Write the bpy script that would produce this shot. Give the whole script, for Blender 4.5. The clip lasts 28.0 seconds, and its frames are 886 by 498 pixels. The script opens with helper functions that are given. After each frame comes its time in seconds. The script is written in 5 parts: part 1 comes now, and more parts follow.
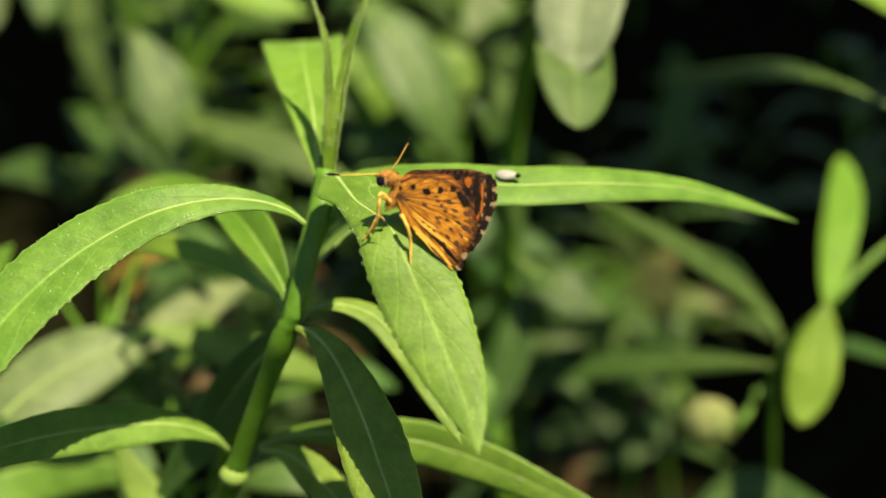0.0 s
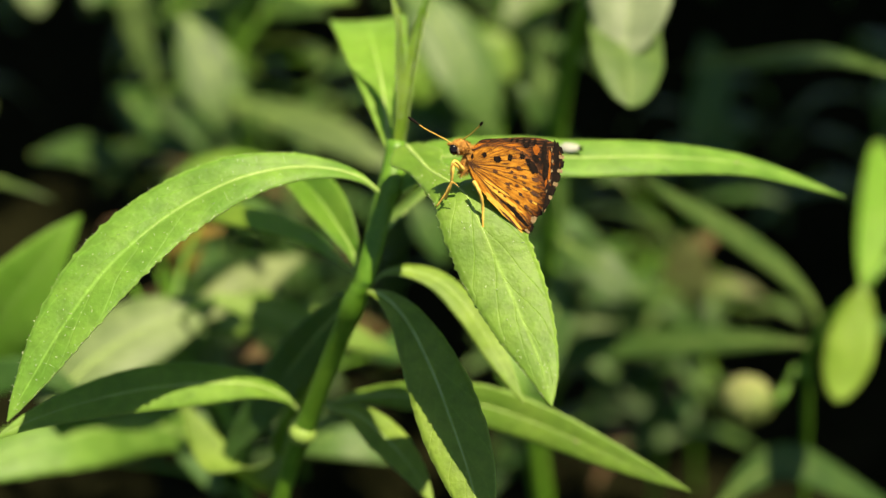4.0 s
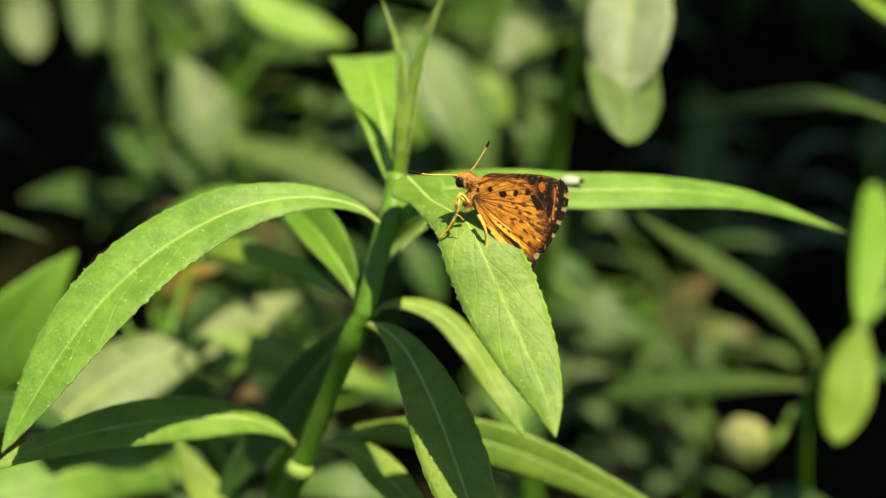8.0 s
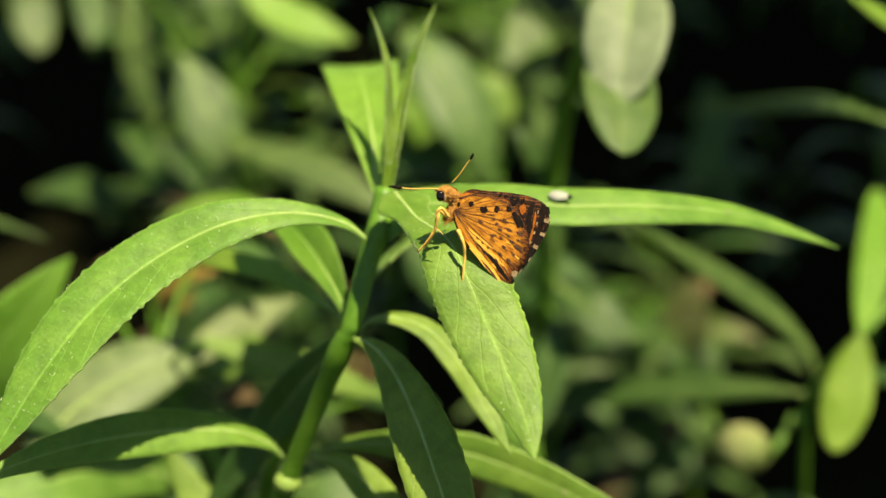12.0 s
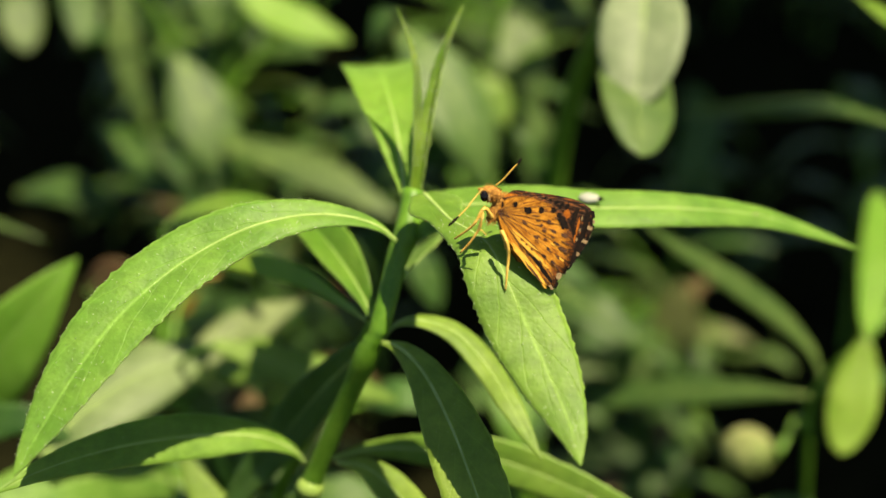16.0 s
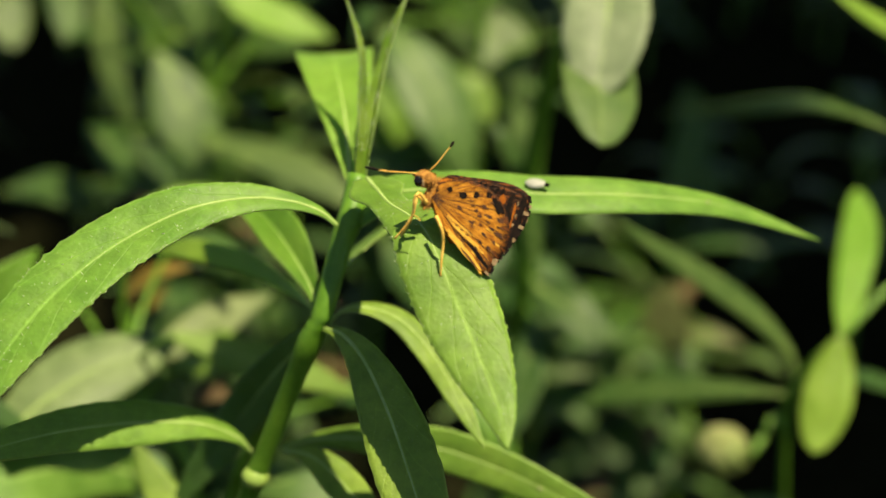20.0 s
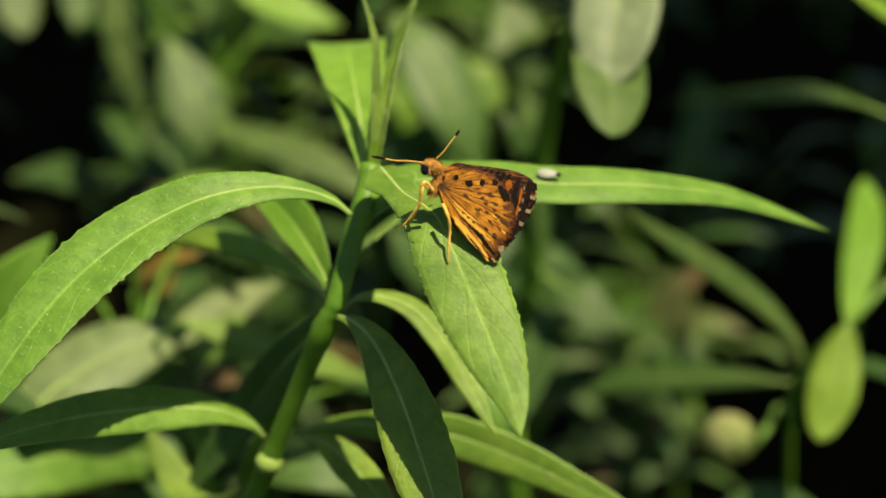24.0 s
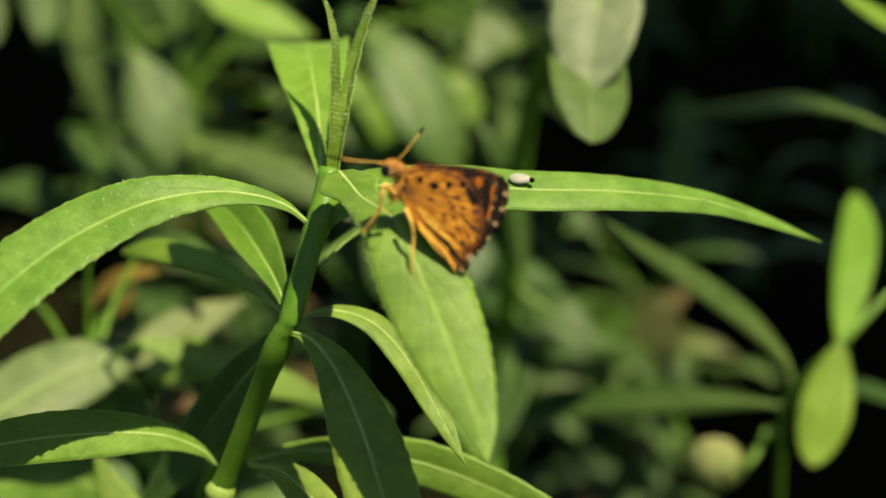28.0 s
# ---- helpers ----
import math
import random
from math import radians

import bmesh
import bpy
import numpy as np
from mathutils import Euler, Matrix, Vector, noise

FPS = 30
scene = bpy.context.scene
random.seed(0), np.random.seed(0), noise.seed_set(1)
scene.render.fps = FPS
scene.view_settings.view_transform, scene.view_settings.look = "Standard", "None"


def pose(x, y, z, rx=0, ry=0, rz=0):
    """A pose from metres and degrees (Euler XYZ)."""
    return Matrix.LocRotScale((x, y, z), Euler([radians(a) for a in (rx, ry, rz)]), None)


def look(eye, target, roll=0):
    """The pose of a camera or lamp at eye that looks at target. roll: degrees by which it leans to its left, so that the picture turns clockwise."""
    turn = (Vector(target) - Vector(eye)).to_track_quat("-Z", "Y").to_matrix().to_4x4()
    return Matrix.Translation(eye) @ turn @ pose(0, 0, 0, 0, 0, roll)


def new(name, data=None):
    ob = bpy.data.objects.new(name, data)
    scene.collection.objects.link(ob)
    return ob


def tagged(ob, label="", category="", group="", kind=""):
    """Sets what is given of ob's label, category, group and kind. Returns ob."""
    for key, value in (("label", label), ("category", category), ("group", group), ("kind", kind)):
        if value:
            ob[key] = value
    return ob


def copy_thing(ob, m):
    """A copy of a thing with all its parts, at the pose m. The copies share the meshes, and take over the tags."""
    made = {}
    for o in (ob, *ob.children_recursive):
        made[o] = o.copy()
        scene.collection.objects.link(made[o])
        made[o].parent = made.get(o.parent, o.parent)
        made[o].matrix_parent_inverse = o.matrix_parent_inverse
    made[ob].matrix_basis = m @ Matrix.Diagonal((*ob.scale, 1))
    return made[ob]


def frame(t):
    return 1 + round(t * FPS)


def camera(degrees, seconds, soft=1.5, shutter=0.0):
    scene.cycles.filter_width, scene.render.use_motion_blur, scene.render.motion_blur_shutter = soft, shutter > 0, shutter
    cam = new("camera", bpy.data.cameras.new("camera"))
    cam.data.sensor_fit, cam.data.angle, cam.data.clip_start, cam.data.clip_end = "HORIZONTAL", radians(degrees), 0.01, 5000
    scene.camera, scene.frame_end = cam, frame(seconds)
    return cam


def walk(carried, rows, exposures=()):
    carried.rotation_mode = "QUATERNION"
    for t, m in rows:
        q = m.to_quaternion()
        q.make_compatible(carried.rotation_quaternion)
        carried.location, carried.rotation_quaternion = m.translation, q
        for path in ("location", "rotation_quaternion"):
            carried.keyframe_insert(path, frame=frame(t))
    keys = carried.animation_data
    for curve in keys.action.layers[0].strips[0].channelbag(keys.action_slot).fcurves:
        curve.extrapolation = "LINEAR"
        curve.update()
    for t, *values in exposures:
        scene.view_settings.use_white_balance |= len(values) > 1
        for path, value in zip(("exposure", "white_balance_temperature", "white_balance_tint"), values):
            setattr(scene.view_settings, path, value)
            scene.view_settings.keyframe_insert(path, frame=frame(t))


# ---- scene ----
cam = camera(40.0, 28.0)
cam.data.dof.use_dof = True
cam.data.dof.focus_distance = 0.1206
cam.data.dof.aperture_fstop = 13.0
ROWS = [
    (0.0, 0.00000, 0.00000, 0.25000, 65.000, 0.000, -0.000),
    (0.5, -0.00077, 0.00162, 0.25270, 65.048, -0.675, 0.043),
    (1.0, -0.00008, -0.00110, 0.25382, 65.693, -0.806, -0.238),
    (1.5, -0.00228, -0.00044, 0.25741, 65.602, -0.996, 0.225),
    (2.0, -0.00360, -0.00352, 0.25375, 66.305, -0.756, 0.648),
    (2.5, -0.00713, -0.00437, 0.24935, 65.019, -0.564, 0.993),
    (3.0, -0.00670, -0.00627, 0.24789, 64.593, -0.253, 0.965),
    (3.5, -0.00548, -0.00710, 0.25008, 64.529, -0.280, 0.844),
    (5.5, -0.00867, -0.00555, 0.24924, 65.500, -0.205, 1.592),
    (6.0, -0.01000, -0.00879, 0.24697, 65.191, -0.375, 1.842),
    (6.5, -0.00782, -0.00821, 0.24889, 65.304, -0.428, 1.981),
    (7.0, -0.00522, -0.00710, 0.24775, 65.509, -0.325, 1.167),
    (7.5, -0.00523, -0.00447, 0.24969, 66.022, -0.619, 0.628),
    (8.0, -0.00688, -0.00696, 0.24776, 67.094, -0.582, 0.509),
    (8.5, -0.00530, -0.00698, 0.24548, 66.971, -0.605, 1.001),
    (9.0, 0.00050, -0.00737, 0.24443, 67.194, 0.490, 1.589),
    (9.5, 0.00316, -0.00508, 0.25299, 66.059, -0.162, 2.445),
    (10.0, -0.00366, -0.00331, 0.25306, 65.846, -0.937, 0.664),
    (10.5, -0.00402, -0.00315, 0.25025, 65.984, -1.131, 0.628),
    (11.0, -0.00511, -0.00422, 0.24816, 65.980, -0.808, 0.657),
    (11.5, -0.00326, -0.00553, 0.25087, 66.550, -0.620, 1.425),
    (13.5, -0.00545, -0.00354, 0.24902, 66.036, -1.186, 0.094),
    (14.0, -0.00475, -0.00331, 0.24952, 66.201, -1.456, -0.625),
    (14.5, -0.00148, -0.00375, 0.25013, 66.411, -1.256, 0.245),
    (15.0, -0.00456, -0.00300, 0.25007, 66.471, -1.151, 0.327),
    (15.5, -0.00757, -0.00372, 0.24976, 66.845, -1.220, -0.060),
    (16.0, -0.01072, -0.00372, 0.24980, 66.569, -1.392, -0.027),
    (16.5, -0.00798, -0.00333, 0.24937, 66.715, -1.424, 0.335),
    (17.0, -0.00734, -0.00352, 0.24867, 66.536, -1.646, 0.417),
    (17.5, -0.00374, -0.00274, 0.24834, 66.291, -1.631, 0.637),
    (18.0, -0.00514, -0.00264, 0.24711, 66.480, -1.640, 0.564),
    (18.5, -0.00600, -0.00146, 0.24557, 66.086, -1.990, 0.479),
    (19.0, -0.00756, -0.00086, 0.24735, 66.509, -1.411, 0.727),
    (19.5, -0.01062, -0.00293, 0.24641, 67.257, -1.791, 0.151),
    (20.0, -0.00282, -0.00323, 0.24695, 67.001, -1.333, 0.711),
    (20.5, 0.00294, -0.00348, 0.24888, 66.708, -1.588, 1.270),
    (21.0, -0.00189, -0.00296, 0.24806, 66.532, -1.589, 0.301),
    (21.5, -0.00364, -0.00278, 0.24940, 66.022, -1.966, 0.460),
    (22.0, -0.00555, -0.00487, 0.24846, 66.031, -1.878, 0.299),
    (22.5, -0.00548, -0.00513, 0.24886, 66.310, -1.958, 0.654),
    (24.5, -0.00342, -0.00358, 0.24719, 66.361, -1.378, 1.008),
    (25.0, -0.00736, -0.00096, 0.24651, 66.553, -1.680, 0.447),
    (25.5, -0.01008, 0.00151, 0.24573, 66.400, -2.089, 0.616),
    (26.0, -0.01011, 0.00551, 0.24502, 66.194, -1.920, 1.300),
    (26.5, -0.00684, 0.00610, 0.24587, 66.618, -1.564, 1.591),
    (27.0, -0.00609, 0.00265, 0.25074, 66.431, -2.177, 2.168),
    (27.5, -0.00189, 0.00391, 0.24301, 67.986, -1.316, 1.160),
    (28.0, -0.00149, 0.00447, 0.24249, 67.497, -1.693, 0.368),
]
walk(cam, [(t, pose(*p)) for t, *p in ROWS], exposures=[(0, 0.57), (6, 0.74), (11, 0.66), (16, 0.66), (17, 0.51), (20, 0.5), (22, 0.47), (25, 0.27), (27, 0.26), (28, 0.36)])

# ---- light ----
SUN_TO = Vector((0.29, -0.14, 0.94)).normalized()
world = bpy.data.worlds.new("sky")
scene.world = world
world.use_nodes = True
wn = world.node_tree
sky = wn.nodes.new("ShaderNodeTexSky")
sky.sky_type, sky.sun_disc = "NISHITA", False
sky.sun_elevation = math.asin(SUN_TO.z)
sky.sun_rotation = math.atan2(SUN_TO.x, SUN_TO.y)
wn.links.new(sky.outputs[0], wn.nodes["Background"].inputs[0])
wn.nodes["Background"].inputs[1].default_value = 0.062
sun = new("sun", bpy.data.lights.new("sun", "SUN"))
sun.data.energy, sun.data.angle, sun.data.color = 6.0, radians(0.53), (1.0, 0.868, 0.585)
sun.matrix_world = look(SUN_TO * 2, (0, 0, 0))


# ---- materials ----
def material(name):
    m = bpy.data.materials.new(name)
    m.use_nodes = True
    return m, m.node_tree, m.node_tree.nodes["Principled BSDF"]


def link(nt, a, b):
    nt.links.new(a, b)


def ramp(nt, fac, stops):
    r = nt.nodes.new("ShaderNodeValToRGB")
    while len(r.color_ramp.elements) < len(stops):
        r.color_ramp.elements.new(0.5)
    for e, (p, c) in zip(r.color_ramp.elements, stops):
        e.position, e.color = p, (*c, 1)
    link(nt, fac, r.inputs[0])
    return r.outputs[0]


def noise_tex(nt, scale, detail=3.0, coords=None):
    n = nt.nodes.new("ShaderNodeTexNoise")
    n.inputs["Scale"].default_value, n.inputs["Detail"].default_value = scale, detail
    if coords is not None:
        link(nt, coords, n.inputs["Vector"])
    return n.outputs["Fac"]


def maths(nt, op, a, b=None):
    n = nt.nodes.new("ShaderNodeMath")
    n.operation = op
    for i, v in enumerate((a, b)):
        if v is None:
            continue
        if isinstance(v, (int, float)):
            n.inputs[i].default_value = v
        else:
            link(nt, v, n.inputs[i])
    return n.outputs[0]


def mixed(nt, fac, a, b, blend="MIX"):
    n = nt.nodes.new("ShaderNodeMix")
    n.data_type, n.blend_type = "RGBA", blend
    for sock, v in ((n.inputs[0], fac), (n.inputs[6], a), (n.inputs[7], b)):
        if isinstance(v, tuple):
            sock.default_value = (*v, 1)
        elif isinstance(v, (int, float)):
            sock.default_value = v
        else:
            link(nt, v, sock)
    return n.outputs[2]


def bumped(nt, bsdf, height, strength, dist):
    b = nt.nodes.new("ShaderNodeBump")
    b.inputs["Strength"].default_value, b.inputs["Distance"].default_value = strength, dist
    link(nt, height, b.inputs["Height"])
    link(nt, b.outputs[0], bsdf.inputs["Normal"])


def leaf_material(name, dark, light, thru, glow=0.36, rough=0.48, rib=0.3):
    """A leaf: two greens in patches, side veins in relief, light passing through."""
    m, nt, b = material(name)
    uv = nt.nodes.new("ShaderNodeUVMap")
    sep = nt.nodes.new("ShaderNodeSeparateXYZ")
    link(nt, uv.outputs[0], sep.inputs[0])
    geo = nt.nodes.new("ShaderNodeNewGeometry")
    info = nt.nodes.new("ShaderNodeObjectInfo")
    across = maths(nt, "ABSOLUTE", maths(nt, "SUBTRACT", sep.outputs[0], 0.5))
    wander = maths(nt, "MULTIPLY", noise_tex(nt, 160.0, 2.0, geo.outputs["Position"]), 0.9)
    halves = maths(nt, "MULTIPLY", maths(nt, "GREATER_THAN", sep.outputs[0], 0.5), 0.45)
    along = maths(nt, "ADD", maths(nt, "ADD", maths(nt, "MULTIPLY", sep.outputs[1], 7.0), wander), halves)
    veins = maths(nt, "FRACT", maths(nt, "SUBTRACT", along, maths(nt, "MULTIPLY", maths(nt, "POWER", across, 0.8), 3.0)))
    vein = maths(nt, "POWER", maths(nt, "MULTIPLY", maths(nt, "ABSOLUTE", maths(nt, "SUBTRACT", veins, 0.5)), 2.0), 22.0)
    keel = ramp(nt, across, [(0.0, (1, 1, 1)), (0.014, (0.6, 0.6, 0.6)), (0.036, (0, 0, 0))])
    patch = noise_tex(nt, 220.0, 3.0, geo.outputs["Position"])
    grain = noise_tex(nt, 2600.0, 2.0, geo.outputs["Position"])
    col = mixed(nt, ramp(nt, patch, [(0.35, (0, 0, 0)), (0.7, (1, 1, 1))]), dark, light)
    col = mixed(nt, maths(nt, "MULTIPLY", vein, rib * 0.45), col, tuple(min(1, c * 1.7) for c in light))
    col = mixed(nt, maths(nt, "MULTIPLY", keel, rib), col, tuple(min(1, c * 1.65 + 0.03) for c in light))
    rim = ramp(nt, across, [(0.462, (0, 0, 0)), (0.492, (1, 1, 1))])
    col = mixed(nt, maths(nt, "MULTIPLY", rim, rib * 0.8), col, tuple(min(1, c * 1.7 + 0.04) for c in light))
    mottle = noise_tex(nt, 750.0, 3.0, geo.outputs["Position"])
    speck = ramp(nt, noise_tex(nt, 3400.0, 1.0, geo.outputs["Position"]), [(0.70, (0, 0, 0)), (0.78, (1, 1, 1))])
    col = mixed(nt, maths(nt, "MULTIPLY", speck, 0.22), col, (0.5, 0.55, 0.3))
    hue = nt.nodes.new("ShaderNodeHueSaturation")
    link(nt, maths(nt, "ADD", maths(nt, "MULTIPLY", info.outputs["Random"], 0.03), 0.485), hue.inputs["Hue"])
    link(nt, maths(nt, "ADD", maths(nt, "ADD", maths(nt, "MULTIPLY", grain, 0.4), maths(nt, "MULTIPLY", mottle, 0.7)), 0.45), hue.inputs["Value"])
    link(nt, col, hue.inputs["Color"])
    link(nt, hue.outputs[0], b.inputs["Base Color"])
    b.inputs["Roughness"].default_value = rough
    b.inputs["Specular IOR Level"].default_value = 0.30
    h = maths(nt, "ADD", maths(nt, "MULTIPLY", vein, -0.28), maths(nt, "ADD", maths(nt, "MULTIPLY", grain, 0.4), maths(nt, "MULTIPLY", mottle, 0.8)))
    bumped(nt, b, h, 0.55, 0.00022)
    tr = nt.nodes.new("ShaderNodeBsdfTranslucent")
    tr.inputs[0].default_value = (*thru, 1)
    mx = nt.nodes.new("ShaderNodeMixShader")
    mx.inputs[0].default_value = glow
    link(nt, b.outputs[0], mx.inputs[1])
    link(nt, tr.outputs[0], mx.inputs[2])
    link(nt, mx.outputs[0], nt.nodes["Material Output"].inputs[0])
    return m


def plain(name, a, b2, scale=600.0, rough=0.6, bump=0.3, dist=0.0002, spec=0.4):
    m, nt, b = material(name)
    geo = nt.nodes.new("ShaderNodeTexCoord")
    n1, n2 = noise_tex(nt, scale, 4.0, geo.outputs["Object"]), noise_tex(nt, scale * 5, 2.0, geo.outputs["Object"])
    f = maths(nt, "ADD", maths(nt, "MULTIPLY", n1, 0.7), maths(nt, "MULTIPLY", n2, 0.3))
    link(nt, ramp(nt, f, [(0.35, a), (0.65, b2)]), b.inputs["Base Color"])
    b.inputs["Roughness"].default_value, b.inputs["Specular IOR Level"].default_value = rough, spec
    bumped(nt, b, f, bump, dist)
    return m


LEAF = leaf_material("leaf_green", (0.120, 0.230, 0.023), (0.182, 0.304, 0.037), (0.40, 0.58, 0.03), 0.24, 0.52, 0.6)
# Background leaf green, darkened in its colour to deepen the thicket's shade.
DARKENED = leaf_material("leaf_darkened", (0.028, 0.074, 0.011), (0.054, 0.112, 0.018), (0.21, 0.31, 0.025), 0.26)
UNDER = leaf_material("leaf_underside", (0.15, 0.26, 0.05), (0.21, 0.33, 0.07), (0.42, 0.60, 0.04))
PALE = leaf_material("leaf_pale", (0.038, 0.086, 0.013), (0.116, 0.194, 0.041), (0.20, 0.29, 0.04), 0.28)
YOUNG = leaf_material("leaf_young", (0.085, 0.19, 0.010), (0.19, 0.32, 0.025), (0.42, 0.60, 0.04))
# Lit copy of the leaf green: sunlight through the blade raised in its colour.
BRIGHT = leaf_material("leaf_sunlit_tint", (0.195, 0.342, 0.036), (0.256, 0.410, 0.056), (0.46, 0.78, 0.10), 0.42)
FRESH = leaf_material("leaf_fresh", (0.090, 0.200, 0.016), (0.140, 0.258, 0.026), (0.28, 0.52, 0.02), 0.28)
SILVER = leaf_material("leaf_silvery", (0.112, 0.160, 0.055), (0.186, 0.246, 0.092), (0.30, 0.42, 0.08), 0.22)
STRAW = leaf_material("leaf_straw", (0.105, 0.120, 0.034), (0.165, 0.172, 0.055), (0.25, 0.25, 0.06), 0.2, 0.6)
OCHRE = leaf_material("leaf_ochre", (0.20, 0.12, 0.02), (0.30, 0.20, 0.035), (0.35, 0.22, 0.03), 0.25, 0.6)
RIB = plain("leaf_midrib", (0.25, 0.37, 0.08), (0.36, 0.48, 0.15), 400, 0.6, 0.3, 0.0002, 0.2)
STEM = plain("green_stem", (0.076, 0.190, 0.009), (0.140, 0.285, 0.020), 260, 0.45)
DEAD = leaf_material("leaf_withered", (0.08, 0.048, 0.018), (0.17, 0.11, 0.045), (0.18, 0.11, 0.035), 0.2, 0.7)
NODE = plain("stem_joint", (0.18, 0.30, 0.04), (0.28, 0.39, 0.08), 300, 0.5)
COOL = leaf_material("leaf_cool", (0.060, 0.130, 0.025), (0.098, 0.174, 0.040), (0.2, 0.34, 0.05), 0.25)
LIME = leaf_material("leaf_lime", (0.120, 0.215, 0.028), (0.178, 0.285, 0.045), (0.38, 0.56, 0.06), 0.28)
FROST = leaf_material("leaf_frosted", (0.175, 0.22, 0.108), (0.265, 0.31, 0.17), (0.30, 0.40, 0.10), 0.22)
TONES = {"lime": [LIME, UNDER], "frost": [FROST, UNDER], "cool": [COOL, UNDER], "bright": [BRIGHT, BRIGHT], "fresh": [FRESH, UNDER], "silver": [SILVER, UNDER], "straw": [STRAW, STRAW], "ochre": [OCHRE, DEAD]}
HAIR = plain("leaf_hair", (0.5, 0.6, 0.35), (0.7, 0.75, 0.5), 900, 0.5)
CUP = plain("bract_green", (0.16, 0.225, 0.05), (0.26, 0.31, 0.09), 300, 0.7)
BUD = plain("bud_cream", (0.24, 0.28, 0.09), (0.36, 0.35, 0.16), 300, 0.7)
PETAL = plain("petal_yellow", (0.70, 0.36, 0.02), (0.85, 0.52, 0.04), 300, 0.6)
BARK = plain("grey_bark", (0.10, 0.08, 0.06), (0.22, 0.18, 0.14), 25, 0.9, 0.8, 0.01)
CHALK = plain("chalk_white", (0.28, 0.29, 0.24), (0.46, 0.46, 0.40), 800, 0.8)
SOOT = plain("sooty_scales", (0.004, 0.0025, 0.002), (0.016, 0.008, 0.004), 3000, 0.8, 0.3, 0.0002, 0.15)
FRINGE = plain("cream_scales", (0.17, 0.105, 0.045), (0.38, 0.26, 0.13), 3000, 0.8)
YELLOW = plain("yellow_scales", (0.70, 0.34, 0.02), (0.86, 0.50, 0.06), 2500, 0.7)
VEIN = plain("vein_brown", (0.03, 0.011, 0.004), (0.12, 0.042, 0.008), 3000, 0.7)
LEG = plain("leg_yellow", (0.70, 0.40, 0.05), (0.85, 0.56, 0.12), 3000, 0.6)
EMBER = plain("ember_scales", (0.24, 0.06, 0.005), (0.46, 0.14, 0.010), 3000, 0.8, 0.3, 0.0002, 0.15)
FUR = plain("orange_fur", (0.22, 0.09, 0.015), (0.62, 0.30, 0.05), 3500, 0.85, 0.8)
EYEBLACK = plain("eye_black", (0.004, 0.003, 0.003), (0.012, 0.008, 0.006), 3000, 0.12, 0.05)


def wing_material(name, inner, outer, dark, edge, ragged):
    """Wing scales: streaks along the rays, a sooty rim past the given share of the ray."""
    m, nt, b = material(name)
    uv = nt.nodes.new("ShaderNodeUVMap")
    stretch = nt.nodes.new("ShaderNodeMapping")
    stretch.inputs["Scale"].default_value = (60.0, 7.0, 1.0)
    link(nt, uv.outputs[0], stretch.inputs[0])
    streak = noise_tex(nt, 1.0, 3.0, stretch.outputs[0])
    grain = noise_tex(nt, 190.0, 2.0, uv.outputs[0])
    sep = nt.nodes.new("ShaderNodeSeparateXYZ")
    link(nt, uv.outputs[0], sep.inputs[0])
    col = ramp(nt, maths(nt, "ADD", maths(nt, "MULTIPLY", streak, 0.75), maths(nt, "MULTIPLY", grain, 0.25)), [(0.35, dark), (0.44, inner), (0.60, outer)])
    rim = maths(nt, "ADD", sep.outputs[1], maths(nt, "MULTIPLY", maths(nt, "SUBTRACT", streak, 0.5), ragged))
    band = ramp(nt, rim, [(edge, (0, 0, 0)), (edge + 0.08, (1, 1, 1))])
    link(nt, mixed(nt, band, col, ramp(nt, streak, [(0.40, (0.010, 0.005, 0.003)), (0.52, (0.035, 0.012, 0.004)), (0.68, (0.24, 0.07, 0.008))])), b.inputs["Base Color"])
    b.inputs["Roughness"].default_value, b.inputs["Specular IOR Level"].default_value = 0.75, 0.2
    bumped(nt, b, grain, 0.5, 0.00004)
    return m


WING_FORE = wing_material("forewing_scales", (0.44, 0.125, 0.006), (0.62, 0.22, 0.014), (0.07, 0.018, 0.003), 0.54, 0.40)
WING_HIND = wing_material("hindwing_scales", (0.36, 0.125, 0.007), (0.62, 0.27, 0.022), (0.09, 0.026, 0.003), 0.86, 0.55)
# Soil taken down to near black: the thicket's shade sits in its colour.
SOIL = plain("shade_dark_soil", (0.004, 0.0045, 0.002), (0.014, 0.014, 0.006), 60, 0.95, 1.0, 0.01, 0.0)
MM = 0.001


# ---- building blocks ----
def thing(name, foot, label, category, group=""):
    """An Empty at the foot, in millimetres."""
    ob = new(name)
    ob.location = Vector(foot) * MM
    ob.empty_display_size = 0.01
    return tagged(ob, label, category, group)


def part(name, bm, mat, parent, label="", smooth=True):
    """Links a bmesh, in world metres, as one mesh object under a thing or a part."""
    me = bpy.data.meshes.new(name)
    bm.to_mesh(me)
    bm.free()
    for m in mat if isinstance(mat, (list, tuple)) else [mat]:
        me.materials.append(m)
    for p in me.polygons:
        p.use_smooth = smooth
    ob = new(name, me)
    if parent is not None:
        base = Matrix.Translation(world_place(parent))
        me.transform(base.inverted())
        ob.parent = parent
    return tagged(ob, label)


def world_place(ob):
    p = Vector((0, 0, 0))
    while ob is not None:
        p += ob.location
        ob = ob.parent
    return p


